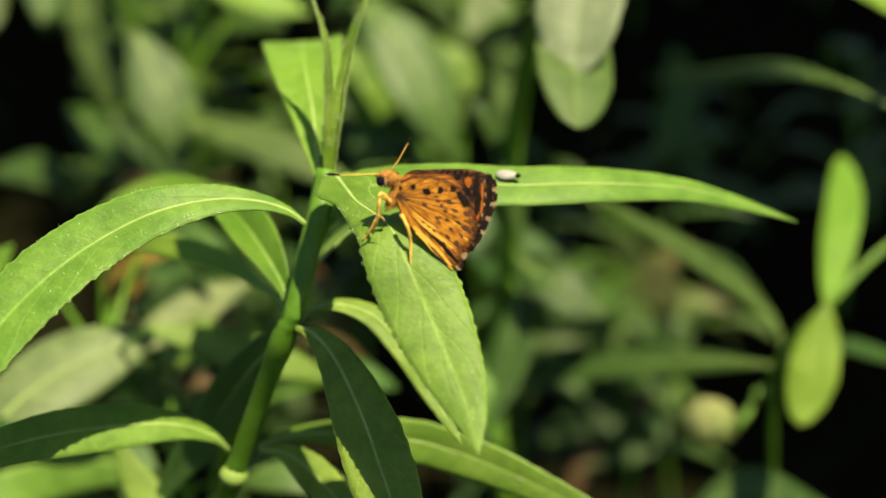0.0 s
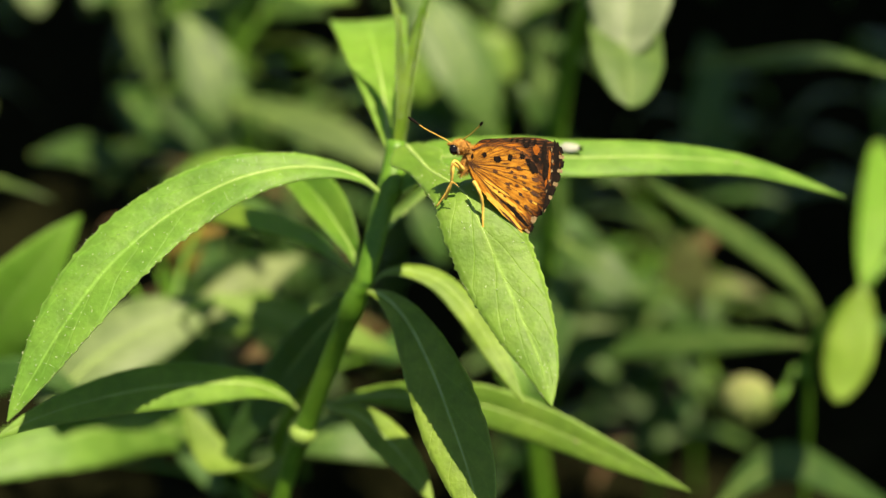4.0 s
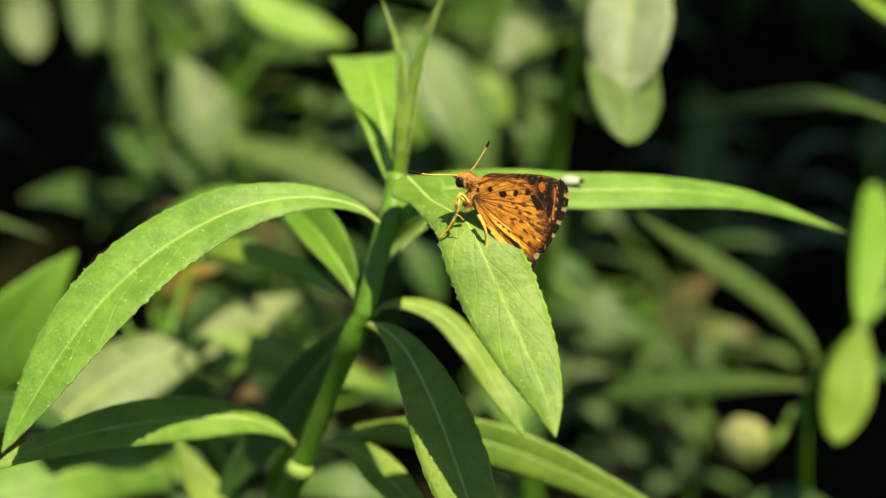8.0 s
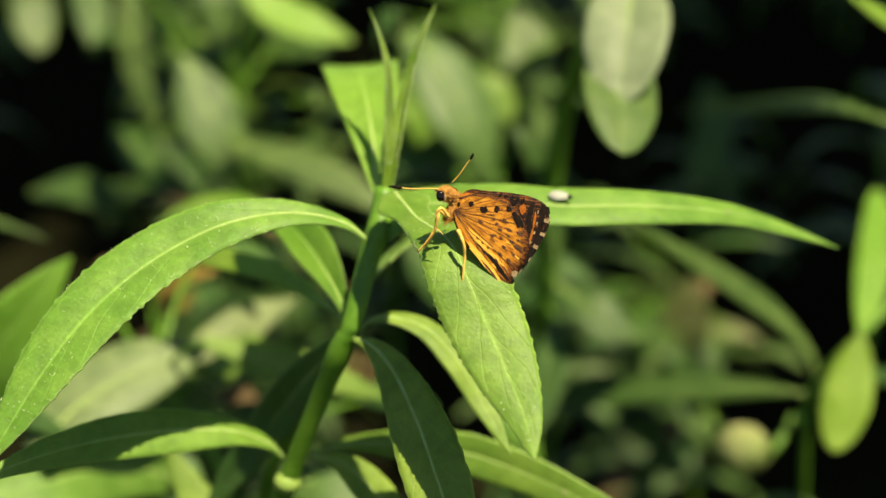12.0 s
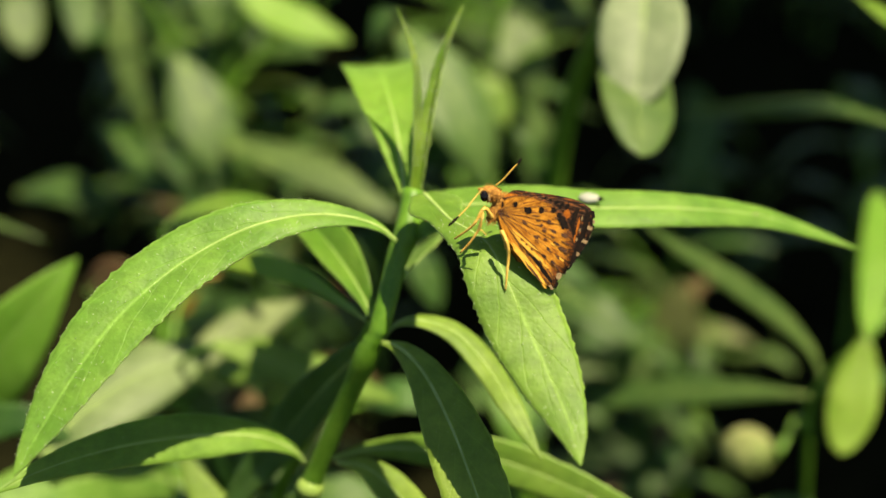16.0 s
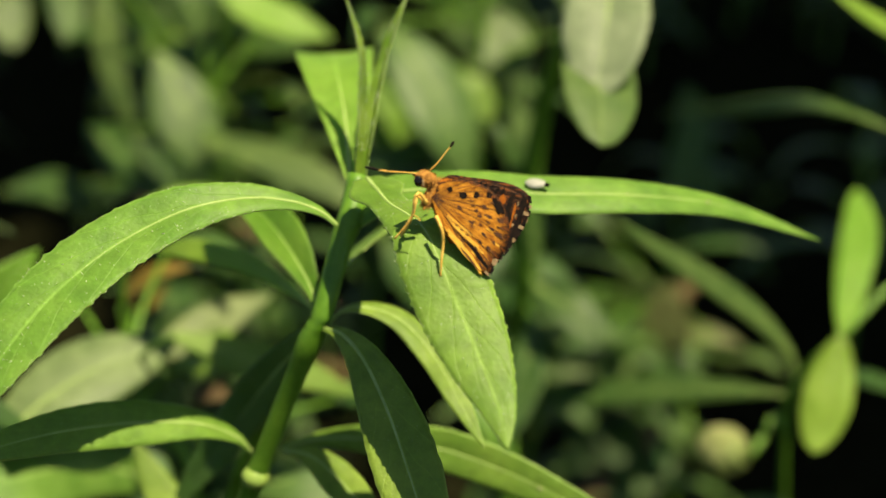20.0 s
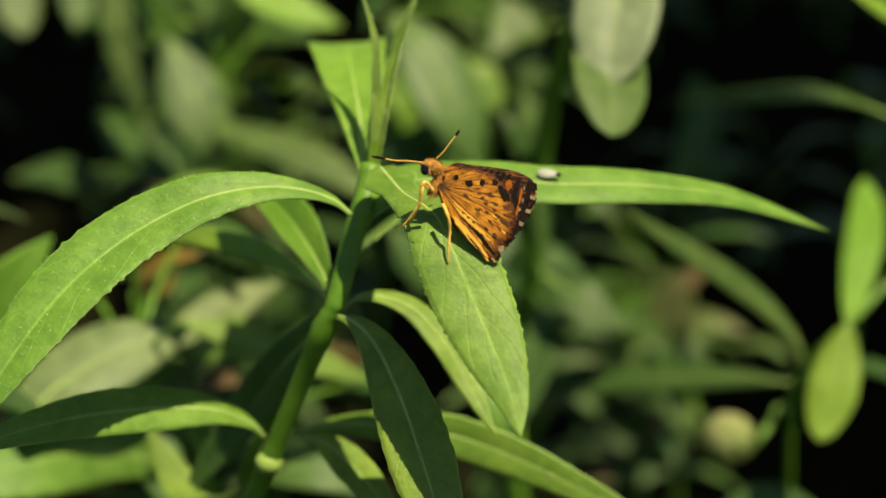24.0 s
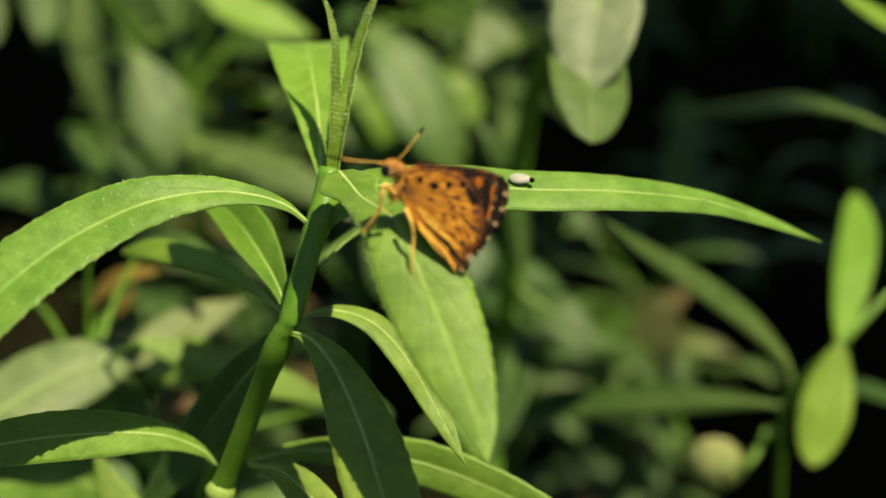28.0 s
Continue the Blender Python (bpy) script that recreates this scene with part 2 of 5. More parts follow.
def spline(pts, n):
    """Catmull-Rom through pts: n + 1 places, evenly spaced along the length."""
    P = [Vector(p) for p in pts]
    P = [2 * P[0] - P[1], *P, 2 * P[-1] - P[-2]]
    fine = []
    for i in range(1, len(P) - 2):
        a, b, c, d = P[i - 1:i + 3]
        for k in range(24):
            t = k / 24
            fine.append(0.5 * (2 * b + (c - a) * t + (2 * a - 5 * b + 4 * c - d) * t * t + (3 * b - a - 3 * c + d) * t ** 3))
    fine.append(P[-2])
    run = [0.0]
    for a, b in zip(fine, fine[1:]):
        run.append(run[-1] + (b - a).length)
    out, j = [], 0
    for i in range(n + 1):
        s = run[-1] * i / n
        while j < len(run) - 2 and run[j + 1] < s:
            j += 1
        f = (s - run[j]) / max(1e-9, run[j + 1] - run[j])
        out.append(fine[j].lerp(fine[j + 1], f))
    return out


def tube(bm, line, radii, sides=10, squash=None):
    """A closed tube along line."""
    rings = []
    ref = Vector((0.31, 0.2, 0.93))
    for i, p in enumerate(line):
        d = (line[min(i + 1, len(line) - 1)] - line[max(i - 1, 0)]).normalized()
        u = d.cross(ref).normalized()
        v = d.cross(u)
        rings.append([bm.verts.new(p + (u * math.cos(2 * math.pi * k / sides) + v * math.sin(2 * math.pi * k / sides)) * radii[i]) for k in range(sides)])
    for a, b in zip(rings, rings[1:]):
        for k in range(sides):
            bm.faces.new((a[k], a[(k + 1) % sides], b[(k + 1) % sides], b[k]))
    bm.faces.new(rings[0][::-1])
    bm.faces.new(rings[-1])
    bmesh.ops.recalc_face_normals(bm, faces=bm.faces)


STEMS = {}


def petiole(plant, ob, at):
    """A thin stalk from the nearest stem of the plant, below the leaf's foot, to that foot (mm)."""
    near = [p for p in STEMS.get(plant.name, ()) if p.z < at.z - 2]
    if not near:
        return
    root = min(near, key=lambda p: (p - at).length)
    gap = (root - at).length
    if 2.5 < gap < 75:
        bm = bmesh.new()
        line = spline([root * MM, (root.lerp(at, 0.5) + Vector((0, 0, 0.08 * gap))) * MM, at * MM], 8)
        tube(bm, line, [(0.5 - 0.02 * i) * MM for i in range(9)], 6)
        part("petiole", bm, STEM, ob)


def leaf(plant, pts, half, side0, side1, fold=0.15, base=0.12, young=False, blunt=False, pale=False, dead=False, peak=0.45, flip=False, tone="", hairs=0, quick=1.0, swell=1.3, lobe=0.0):
    """A narrow leaf along pts (mm): half its width, the way its blade spreads at base and tip, its fold."""
    n, m = (110, 7) if hairs and not young else (46, 6) if not blunt else (26, 6)
    line = [p * MM for p in spline(pts, n)]
    s0, s1 = Vector(side0), Vector(side1)
    if (s0 + s1).cross(line[-1] - line[0]).dot(Vector((0, -0.5, 0.86))) * (-1 if flip else 1) < 0:
        s0, s1 = -s0, -s1
    rng = random.Random(round(sum(sum(p) for p in pts) * 10))
    top, bottom, rib, ribr, spots = [], [], [], [], []
    phase = rng.random() * 6
    bm = bmesh.new()
    uvl = bm.loops.layers.uv.new("UVMap")
    for i, p in enumerate(line):
        s = i / n
        d = (line[min(i + 1, n)] - line[max(i - 1, 0)]).normalized()
        side = s0.lerp(s1, min(1, s * quick))
        side = (side - d * side.dot(d)).normalized()
        up = side.cross(d).normalized()
        if blunt:
            w = math.sin(math.pi * min(1, max(0, s)) ** 1.15) ** 0.55 if 0 < s < 1 else 0
        else:
            w = min(1, base + (1 - base) * math.sin(min(1, s / peak) * math.pi / 2) ** swell) * (math.cos(max(0, (s - peak) / (1 - peak)) * math.pi / 2) ** 0.85)
            w += lobe * math.exp(-((s - 0.09) / 0.06) ** 2)
            w = w if s < 1 else 0
        w = max(w, 0.015) * half * MM
        rowt, rowb = [], []
        for k in range(-m, m + 1):
            u = k / m
            jag = 1 + (0.01 * math.sin(i * 2.4 + phase) + rng.uniform(-0.018, 0.018)) * (9 if young else 1) * (abs(u) == 1)
            if abs(u) == 1 and n > 100 and i % 4 == (1 if u > 0 else 3):
                jag += rng.uniform(0.01, 0.06)
            wave = 0.05 * math.sin(s * 9 + phase + (2 if u > 0 else 0)) * abs(u) ** 2
            lift = fold * abs(u) - 0.16 * u * u + wave
            q = p + side * (u * w * jag) + up * (lift * w)
            thick = 0.00011 * (1 - 0.35 * abs(u))
            rowt.append(bm.verts.new(q + up * thick))
            rowb.append(bm.verts.new(q - up * thick))
        top.append(rowt)
        spots.append([(v.co.copy(), up) for v in rowt])
        bottom.append(rowb)
        if s < 0.97:
            rib.append(p + up * 0.00003)
            ribr.append((0.00024 if not young else 0.00012) * (max(0.3, 1 - 1.1 * s) if hairs or tone or plant.get("group") else max(0.5, 1.3 - 1.1 * s)) * (0.5 + half / 7))
    for i in range(n):
        for k in range(2 * m):
            f = bm.faces.new((top[i][k], top[i][k + 1], top[i + 1][k + 1], top[i + 1][k]))
            g = bm.faces.new((bottom[i][k], bottom[i + 1][k], bottom[i + 1][k + 1], bottom[i][k + 1]))
            g.material_index = 1
            for face, corners in ((f, ((k, i), (k + 1, i), (k + 1, i + 1), (k, i + 1))), (g, ((k, i), (k, i + 1), (k + 1, i + 1), (k + 1, i)))):
                for loop, (a, b) in zip(face.loops, corners):
                    loop[uvl].uv = (a / (2 * m), b / n)
        for k, flip in ((0, False), (2 * m, True)):
            q = (top[i][k], top[i + 1][k], bottom[i + 1][k], bottom[i][k])
            bm.faces.new(q).material_index = 2
    bm.faces.new(top[0] + bottom[0][::-1])
    bmesh.ops.recalc_face_normals(bm, faces=bm.faces)
    mats = TONES[tone] if tone else [DEAD, DEAD] if dead else [PALE, UNDER] if pale else [YOUNG, YOUNG] if young else [DARKENED, UNDER] if plant.get("group") else [LEAF, UNDER]
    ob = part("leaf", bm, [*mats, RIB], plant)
    bm = bmesh.new()
    tube(bm, rib, ribr, 6)
    part("midrib", bm, RIB, ob)
    if plant.get("group") == "herbs of the thicket":
        petiole(plant, ob, Vector(pts[0]))
    if hairs:
        bm = bmesh.new()
        for i in range(hairs * 2):
            r, k = rng.randrange(n // 5, n - 2), rng.choice((0, 2 * m, *[rng.randrange(2 * m) for _ in range(4)]))
            p, up = spots[r][k]
            d = (up + Vector((rng.uniform(-1, 1), rng.uniform(-1, 1), rng.uniform(-1, 1))) * 0.8).normalized()
            t = d.orthogonal().normalized() * 0.00003
            tip = bm.verts.new(p + d * rng.uniform(0.00012, 0.00042))
            base_ring = [bm.verts.new(p + Matrix.Rotation(a, 3, d) @ t) for a in (0, 2.1, 4.2)]
            for a in range(3):
                bm.faces.new((base_ring[a], base_ring[(a + 1) % 3], tip))
        tagged(part("fuzz", bm, HAIR, ob, "sparse short pale hairs"), kind="stuff")
    return ob


def node_ring(plant, at, r):
    """A swollen joint of the stem."""
    bm = bmesh.new()
    bmesh.ops.create_uvsphere(bm, u_segments=16, v_segments=10, radius=r * MM)
    for v in bm.verts:
        v.co.z *= 0.85
        v.co *= 1 + 0.08 * noise.noise(v.co * 900)
    bmesh.ops.translate(bm, verts=bm.verts, vec=Vector(at) * MM)
    part("stem_node", bm, NODE, plant, "swollen pale green joint")


def stalk(plant, name, pts, r0, r1, joints=()):
    """A stem along pts, swollen at the control points named by joints."""
    n = 8 * len(pts)
    line = [p * MM for p in spline(pts, n)]
    if name == "stem":
        STEMS[plant.name] = [p / MM for p in line]
    bm = bmesh.new()
    tube(bm, line, [(r0 + (r1 - r0) * i / n) * MM * (1 + sum(0.22 * math.exp(-((p - Vector(pts[j]) * MM).length / (2.0 * MM)) ** 2) for j in joints)) for i, p in enumerate(line)], 12)
    return part(name, bm, STEM, plant)


def fleck(plant, at, r, seed):
    """A small pale scar on a leaf."""
    bm = bmesh.new()
    bmesh.ops.create_icosphere(bm, subdivisions=2, radius=r * MM)
    for v in bm.verts:
        v.co = Vector((v.co.x * 1.3, v.co.y * 0.5, v.co.z)) * (1 + 0.4 * noise.noise(v.co * 3000 + Vector((seed, 0, 0))))
    bmesh.ops.translate(bm, verts=bm.verts, vec=Vector(at) * MM)
    part("leaf_scar", bm, BUD, plant, "small pale scar")


def dropping(a, c):
    """A white oval dropping with a dark end, lying on a leaf."""
    d = thing("bird_dropping", a, "small white oval dropping with a dark end on a leaf", "dropping")
    for name, at, size, mat, label in (("body", a, (1.2, 0.26, 0.62), CHALK, ""), ("tip", c, (0.3, 0.34, 0.26), SOOT, "black end")):
        bm = bmesh.new()
        bmesh.ops.create_uvsphere(bm, u_segments=16, v_segments=10, radius=MM)
        for v in bm.verts:
            v.co = Vector((v.co.x * size[0], v.co.y * size[1], v.co.z * size[2])) * (1 + 0.15 * noise.noise(v.co * 900))
        bmesh.ops.rotate(bm, verts=bm.verts, cent=(0, 0, 0), matrix=Matrix.Rotation(radians(-48), 3, "X"))
        bmesh.ops.translate(bm, verts=bm.verts, vec=Vector(at) * MM)
        part(name, bm, mat, d, label)


def bud(plant, at, r):
    """A cup-shaped flower head: a cup of overlapping bracts with paler florets at its mouth."""
    c = Vector(at) * MM
    lean = Matrix.Rotation(radians(-14), 3, "Y") @ Matrix.Rotation(radians(14), 3, "X")
    bm = bmesh.new()
    bmesh.ops.create_uvsphere(bm, u_segments=24, v_segments=16, radius=1)
    for v in bm.verts:
        taper = 1.0 if v.co.z > 0.2 else 1 + 0.42 * (v.co.z - 0.2)
        v.co = c + lean @ Vector((v.co.x * taper, v.co.y * taper, v.co.z * 0.92)) * r * MM
    head = part("flower_head", bm, CUP, plant, "pale yellow-green cup-shaped flower head")
    rng = random.Random(round(r * 10))
    for row in range(3):
        for i in range(9):
            a = (i + 0.5 * (row % 2)) * 2 * math.pi / 9
            bm = bmesh.new()
            rows = []
            for k in range(5):
                z = -0.75 + 0.42 * row + 0.16 * k
                ring = math.sqrt(max(0.02, 1 - (z * 0.98) ** 2)) * (1.0 if z > 0.2 else 1 + 0.42 * (z - 0.2)) * (1.03 + 0.012 * k)
                w = 0.34 * (1 - (k / 4.0) ** 2 * 0.9)
                rows.append([bm.verts.new(c + lean @ Vector((ring * math.cos(a + w * j), ring * math.sin(a + w * j), z * 0.92)) * r * MM) for j in (-1, 0, 1)])
            for p, q in zip(rows, rows[1:]):
                for j in range(2):
                    bm.faces.new((p[j], p[j + 1], q[j + 1], q[j]))
            bmesh.ops.solidify(bm, geom=bm.faces, thickness=-0.00012)
            part("bract", bm, CUP, head)
    bm = bmesh.new()
    for i in range(46):
        z = 1 - 0.42 * (i + 0.5) / 46
        a = i * 2.39996
        d = lean @ Vector((math.sqrt(1 - z * z) * math.cos(a), math.sqrt(1 - z * z) * math.sin(a), z))
        bmesh.ops.create_cone(bm, segments=6, radius1=r * MM * 0.12, radius2=r * MM * 0.06, depth=r * MM * 0.28, cap_ends=True,
                              matrix=Matrix.Translation(c + d * r * MM * 0.93) @ d.to_track_quat("Z", "Y").to_matrix().to_4x4())
    tagged(part("floret_cover", bm, BUD, head, "creamy pink florets at the mouth"), kind="stuff")


def flower(at):
    """A yellow daisy-like flower on a short stalk."""
    x, y, z = at
    f = thing("yellow_flower", (x, y, 0), "yellow flower head on a thin green stalk", "flower")
    stalk(f, "stem", [(x, y, 0), (x + 1, y, z * 0.5), (x, y, z - 2)], 0.8, 0.6)
    bm = bmesh.new()
    bmesh.ops.create_uvsphere(bm, u_segments=16, v_segments=10, radius=0.003, matrix=Matrix.Translation(Vector(at) * MM))
    part("flower_disc", bm, PETAL, f)
    for i in range(12):
        a = i * math.pi / 6
        c, s = math.cos(a), math.sin(a)
        bm = bmesh.new()
        rows = []
        for k in range(7):
            t = k / 6
            w = 2.9 * math.sin(math.pi * (0.15 + 0.8 * t)) ** 0.6
            r = 2 + 7.5 * t
            rows.append([bm.verts.new(Vector((x + c * r - s * w * j, y + s * r + c * w * j, z + 1 - 1.6 * t * t - 0.3 * j * j)) * MM) for j in (-1, 0, 1)])
        for p, q in zip(rows, rows[1:]):
            for j in range(2):
                bm.faces.new((p[j], p[j + 1], q[j + 1], q[j]))
        bmesh.ops.solidify(bm, geom=bm.faces, thickness=0.0002)
        part("petal", bm, PETAL, f)


# ---- ground ----
bm = bmesh.new()
bmesh.ops.create_grid(bm, x_segments=160, y_segments=160, size=1.2)
for v in bm.verts:
    v.co.z = 0.012 * noise.fractal(v.co * 9, 1.0, 2.0, 4) - 0.004
    v.co.y += 0.6
bmesh.ops.scale(bm, verts=[v for v in bm.verts if abs(v.co.x) > 1.19 or abs(v.co.y - 0.6) > 1.19], vec=(900, 900, 1))
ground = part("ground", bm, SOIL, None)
tagged(ground, "soil coloured near black to stand for deep shade", "ground", kind="structure")

# ---- plants ----

plant = thing("herb_plant", (-30.0, 96.0, 0.0), "upright green herb with narrow opposite leaves on a bare stem", "plant")
stalk(plant, 'stem', [(-37.8, 112.9, 111.2), (-32.4, 116.0, 138.9), (-26.9, 117.9, 158.8), (-24.5, 117.8, 165.8), (-20.9, 117.5, 175.7), (-17.8, 116.7, 184.0), (-16.1, 117.4, 188.3), (-14.4, 121.2, 194.6), (-13.5, 122.2, 196.9), (-13.1, 124.4, 199.6), (-12.8, 125.4, 201.0)], 0.98, 1.26, joints=(3, 5, 8))
node_ring(plant, (-24.4, 117.5, 166.1), 1.7)
leaf(plant, [(-14.5, 117.3, 198.2), (-16.4, 117.0, 199.9), (-19.5, 116.3, 201.2), (-23.7, 114.9, 201.9), (-28.9, 112.4, 201.6), (-34.0, 109.8, 199.8), (-38.2, 106.4, 197.6), (-41.9, 102.2, 194.7), (-44.8, 97.8, 191.2), (-47.1, 93.8, 187.6), (-48.7, 90.9, 185.0)], 3.90, (-0.34, 0.76, 0.55), (-0.80, 0.36, 0.20), fold=0.25, peak=0.6, hairs=150)
leaf(plant, [(-13.1, 123.0, 197.7), (-11.4, 123.1, 199.0), (-8.5, 122.9, 200.0), (-4.2, 122.7, 200.6), (1.4, 122.7, 200.7), (7.7, 123.1, 200.2), (17.4, 125.4, 199.5), (27.2, 129.0, 197.5), (34.6, 131.2, 194.8), (42.6, 134.0, 191.1)], 3.10, (-0.17, 0.91, 0.38), (0.14, 0.88, 0.45), fold=0.12, base=1.0, peak=0.15)
leaf(plant, [(-11.6, 121.3, 202.2), (-10.3, 117.6, 202.3), (-8.7, 113.2, 202.4), (-6.6, 108.6, 203.0), (-4.9, 105.5, 202.8), (-3.3, 102.5, 200.5), (-1.4, 99.5, 197.2), (0.6, 95.4, 194.1), (2.3, 91.5, 191.3), (3.1, 88.3, 189.1)], 3.95, (0.85, 0.50, 0.12), (0.95, 0.25, 0.20), quick=3.6, fold=0.1, base=0.36, peak=0.58, swell=2.8, lobe=0.38, hairs=80)
leaf(plant, [(-15.9, 116.1, 186.4), (-13.7, 113.2, 187.2), (-11.0, 109.0, 186.4), (-8.2, 103.7, 183.4), (-6.2, 99.2, 180.3), (-4.5, 95.3, 177.2), (-3.3, 91.9, 174.2), (-2.4, 88.4, 172.1)], 3.4, (0.94, 0.04, 0.35), (0.94, 0.20, 0.27), fold=0.25, peak=0.6)
leaf(plant, [(-25.3, 120.5, 167.4), (-26.7, 119.4, 170.1), (-30.2, 117.4, 173.0), (-35.2, 114.4, 175.0), (-40.8, 110.3, 176.7), (-45.6, 106.3, 177.7), (-50.5, 102.1, 178.0), (-54.0, 98.6, 177.6)], 2.70, (-0.12, 0.86, 0.50), (-0.13, 0.66, 0.74), fold=0.2)
leaf(plant, [(-22.2, 122.4, 166.8), (-17.9, 123.8, 167.5), (-11.7, 123.0, 168.2), (-2.8, 121.8, 167.8), (5.3, 119.5, 166.2), (12.6, 117.0, 164.1), (22.7, 113.6, 161.1)], 2.60, (0.06, 0.45, 0.89), (0.30, 0.36, 0.88), fold=0.2)
leaf(plant, [(-17.2, 120.1, 187.0), (-18.1, 122.8, 188.2), (-20.5, 126.9, 190.2), (-23.8, 132.0, 192.0), (-27.3, 136.6, 192.7), (-32.4, 141.8, 192.1)], 2.60, (0.82, 0.48, 0.33), (0.79, 0.55, 0.28), fold=0.75, tone='fresh')
leaf(plant, [(-16.0, 119.2, 185.3), (-14.1, 119.9, 186.9), (-11.0, 120.0, 187.1), (-7.4, 119.4, 185.8), (-4.0, 117.1, 183.0), (-1.2, 114.4, 179.4), (2.0, 109.5, 175.7)], 1.75, (0.20, 0.90, 0.10), (0.88, 0.35, 0.31), fold=0.15, base=0.25, peak=0.5)
leaf(plant, [(-17.9, 121.9, 186.1), (-21.0, 127.2, 185.7), (-25.7, 133.6, 185.5), (-30.8, 138.7, 184.8), (-36.9, 143.7, 183.7), (-41.8, 148.1, 181.3)], 1.60, (0.08, 0.80, 0.59), (0.08, 0.82, 0.57), fold=0.15, base=0.1, peak=0.75, tone='bright')
leaf(plant, [(-13.9, 124.8, 190.3), (-12.9, 131.1, 189.8), (-10.9, 136.7, 190.1), (-7.9, 142.3, 190.5)], 3.20, (0.72, 0.45, 0.52), (0.75, 0.50, 0.43), fold=0.15, tone='lime')
leaf(plant, [(-21.2, 118.0, 169.3), (-17.8, 117.0, 169.4), (-14.3, 114.3, 168.1), (-10.8, 110.3, 166.4), (-8.1, 107.0, 163.6)], 2.10, (0.70, 0.54, 0.47), (0.84, 0.47, 0.29), fold=0.15)
leaf(plant, [(-18.4, 121.3, 182.5), (-22.7, 125.1, 176.0), (-26.9, 128.6, 168.9), (-31.5, 130.8, 161.4), (-35.6, 131.4, 155.2), (-38.7, 131.3, 149.8)], 3.1, (-0.67, 0.63, 0.39), (-0.78, 0.57, 0.25), fold=0.3, peak=0.45, base=0.5, tone='cool')
leaf(plant, [(-27.6, 122.9, 158.3), (-31.5, 125.2, 153.5), (-36.6, 129.1, 152.3), (-41.2, 134.3, 154.2), (-44.8, 139.0, 157.5)], 2.7, (-0.60, 0.54, 0.59), (-0.86, -0.41, -0.31), fold=0.15, base=0.4, tone='lime')
stalk(plant, 'branch', [(-31.3, 140.1, 122.1), (-31.9, 139.5, 145.8), (-27.3, 135.9, 160.3), (-22.2, 132.0, 171.4), (-18.9, 127.0, 180.1), (-16.0, 124.6, 187.1)], 0.95, 0.80)
leaf(plant, [(-13.7, 124.8, 200.1), (-14.3, 129.2, 202.6), (-15.1, 134.2, 205.4), (-16.3, 140.1, 207.7), (-17.4, 147.0, 208.5), (-18.3, 155.2, 207.4), (-19.0, 164.9, 204.6)], 5.0, (0.99, -0.12, -0.03), (0.98, 0.15, 0.05), fold=0.06, base=0.06, peak=0.7, swell=1.0, flip=True, tone='bright')
leaf(plant, [(-13.1, 124.0, 199.9), (-12.7, 126.3, 205.4), (-12.7, 128.5, 209.4), (-13.0, 131.0, 213.9), (-14.3, 133.2, 217.8), (-15.2, 134.1, 219.9)], 0.56, (0.80, 0.56, -0.22), (0.80, 0.56, -0.22), fold=0.7, young=True, base=0.45, hairs=150)
leaf(plant, [(-12.3, 124.5, 199.8), (-11.6, 127.4, 205.5), (-11.0, 130.3, 209.6), (-9.9, 133.3, 214.1), (-8.5, 135.4, 217.8), (-7.6, 136.8, 219.8)], 0.78, (0.86, -0.41, 0.31), (0.86, -0.41, 0.31), fold=0.7, young=True, base=0.45, hairs=150)
plant_two = thing("herb_plant", (118.0, 245.0, 0.0), "green herb with blunt leaf pair and a pale round bud", "plant", "herbs of the thicket")
stalk(plant_two, 'stem', [(88.9, 216.5, -3.9), (67.8, 197.9, 80.5), (63.8, 195.2, 110.0), (61.1, 192.5, 129.3), (60.8, 191.9, 138.1), (65.6, 189.0, 149.0), (66.7, 186.9, 151.8), (75.1, 192.8, 158.0), (90.1, 201.3, 165.2)], 0.90, 0.60)
leaf(plant_two, [(66.6, 186.7, 151.4), (69.4, 194.4, 154.3), (72.4, 202.7, 158.4), (75.8, 213.0, 162.2), (78.6, 225.2, 165.3)], 3.50, (0.97, -0.14, 0.20), (0.97, -0.14, 0.20), fold=0.15, blunt=True, tone='bright')
leaf(plant_two, [(66.5, 187.0, 152.1), (65.2, 184.2, 148.2), (63.4, 180.2, 143.7), (61.6, 176.6, 139.1), (60.3, 173.7, 136.2)], 4.20, (0.97, -0.14, 0.21), (0.97, -0.14, 0.21), fold=0.12, blunt=True, tone='bright')
leaf(plant_two, [(61.8, 191.9, 138.1), (60.1, 192.5, 144.7), (52.7, 191.6, 152.9), (41.3, 188.9, 161.8), (31.3, 185.4, 169.0), (23.7, 182.5, 175.0)], 2.10, (0.44, 0.62, 0.65), (0.48, 0.60, 0.64), tone='cool', fold=0.15)
leaf(plant_two, [(61.4, 193.3, 136.2), (52.2, 197.9, 134.4), (37.4, 203.9, 130.6), (21.7, 208.3, 125.7), (8.4, 210.5, 120.7)], 3.00, (-0.02, 0.82, 0.57), (-0.02, 0.82, 0.57), fold=0.15)
leaf(plant_two, [(62.4, 193.7, 137.1), (70.9, 198.5, 138.3), (81.7, 201.3, 134.6), (93.4, 203.3, 128.9)], 1.80, (0.08, 0.82, 0.57), (0.08, 0.82, 0.57), fold=0.15)
stalk(plant_two, 'branch', [(61.1, 192.5, 129.3), (60.0, 196.8, 129.2), (55.9, 191.2, 126.3), (51.6, 188.7, 122.9)], 0.70, 0.60)
bud(plant_two, (49.1, 188.8, 125.8), 5.1)
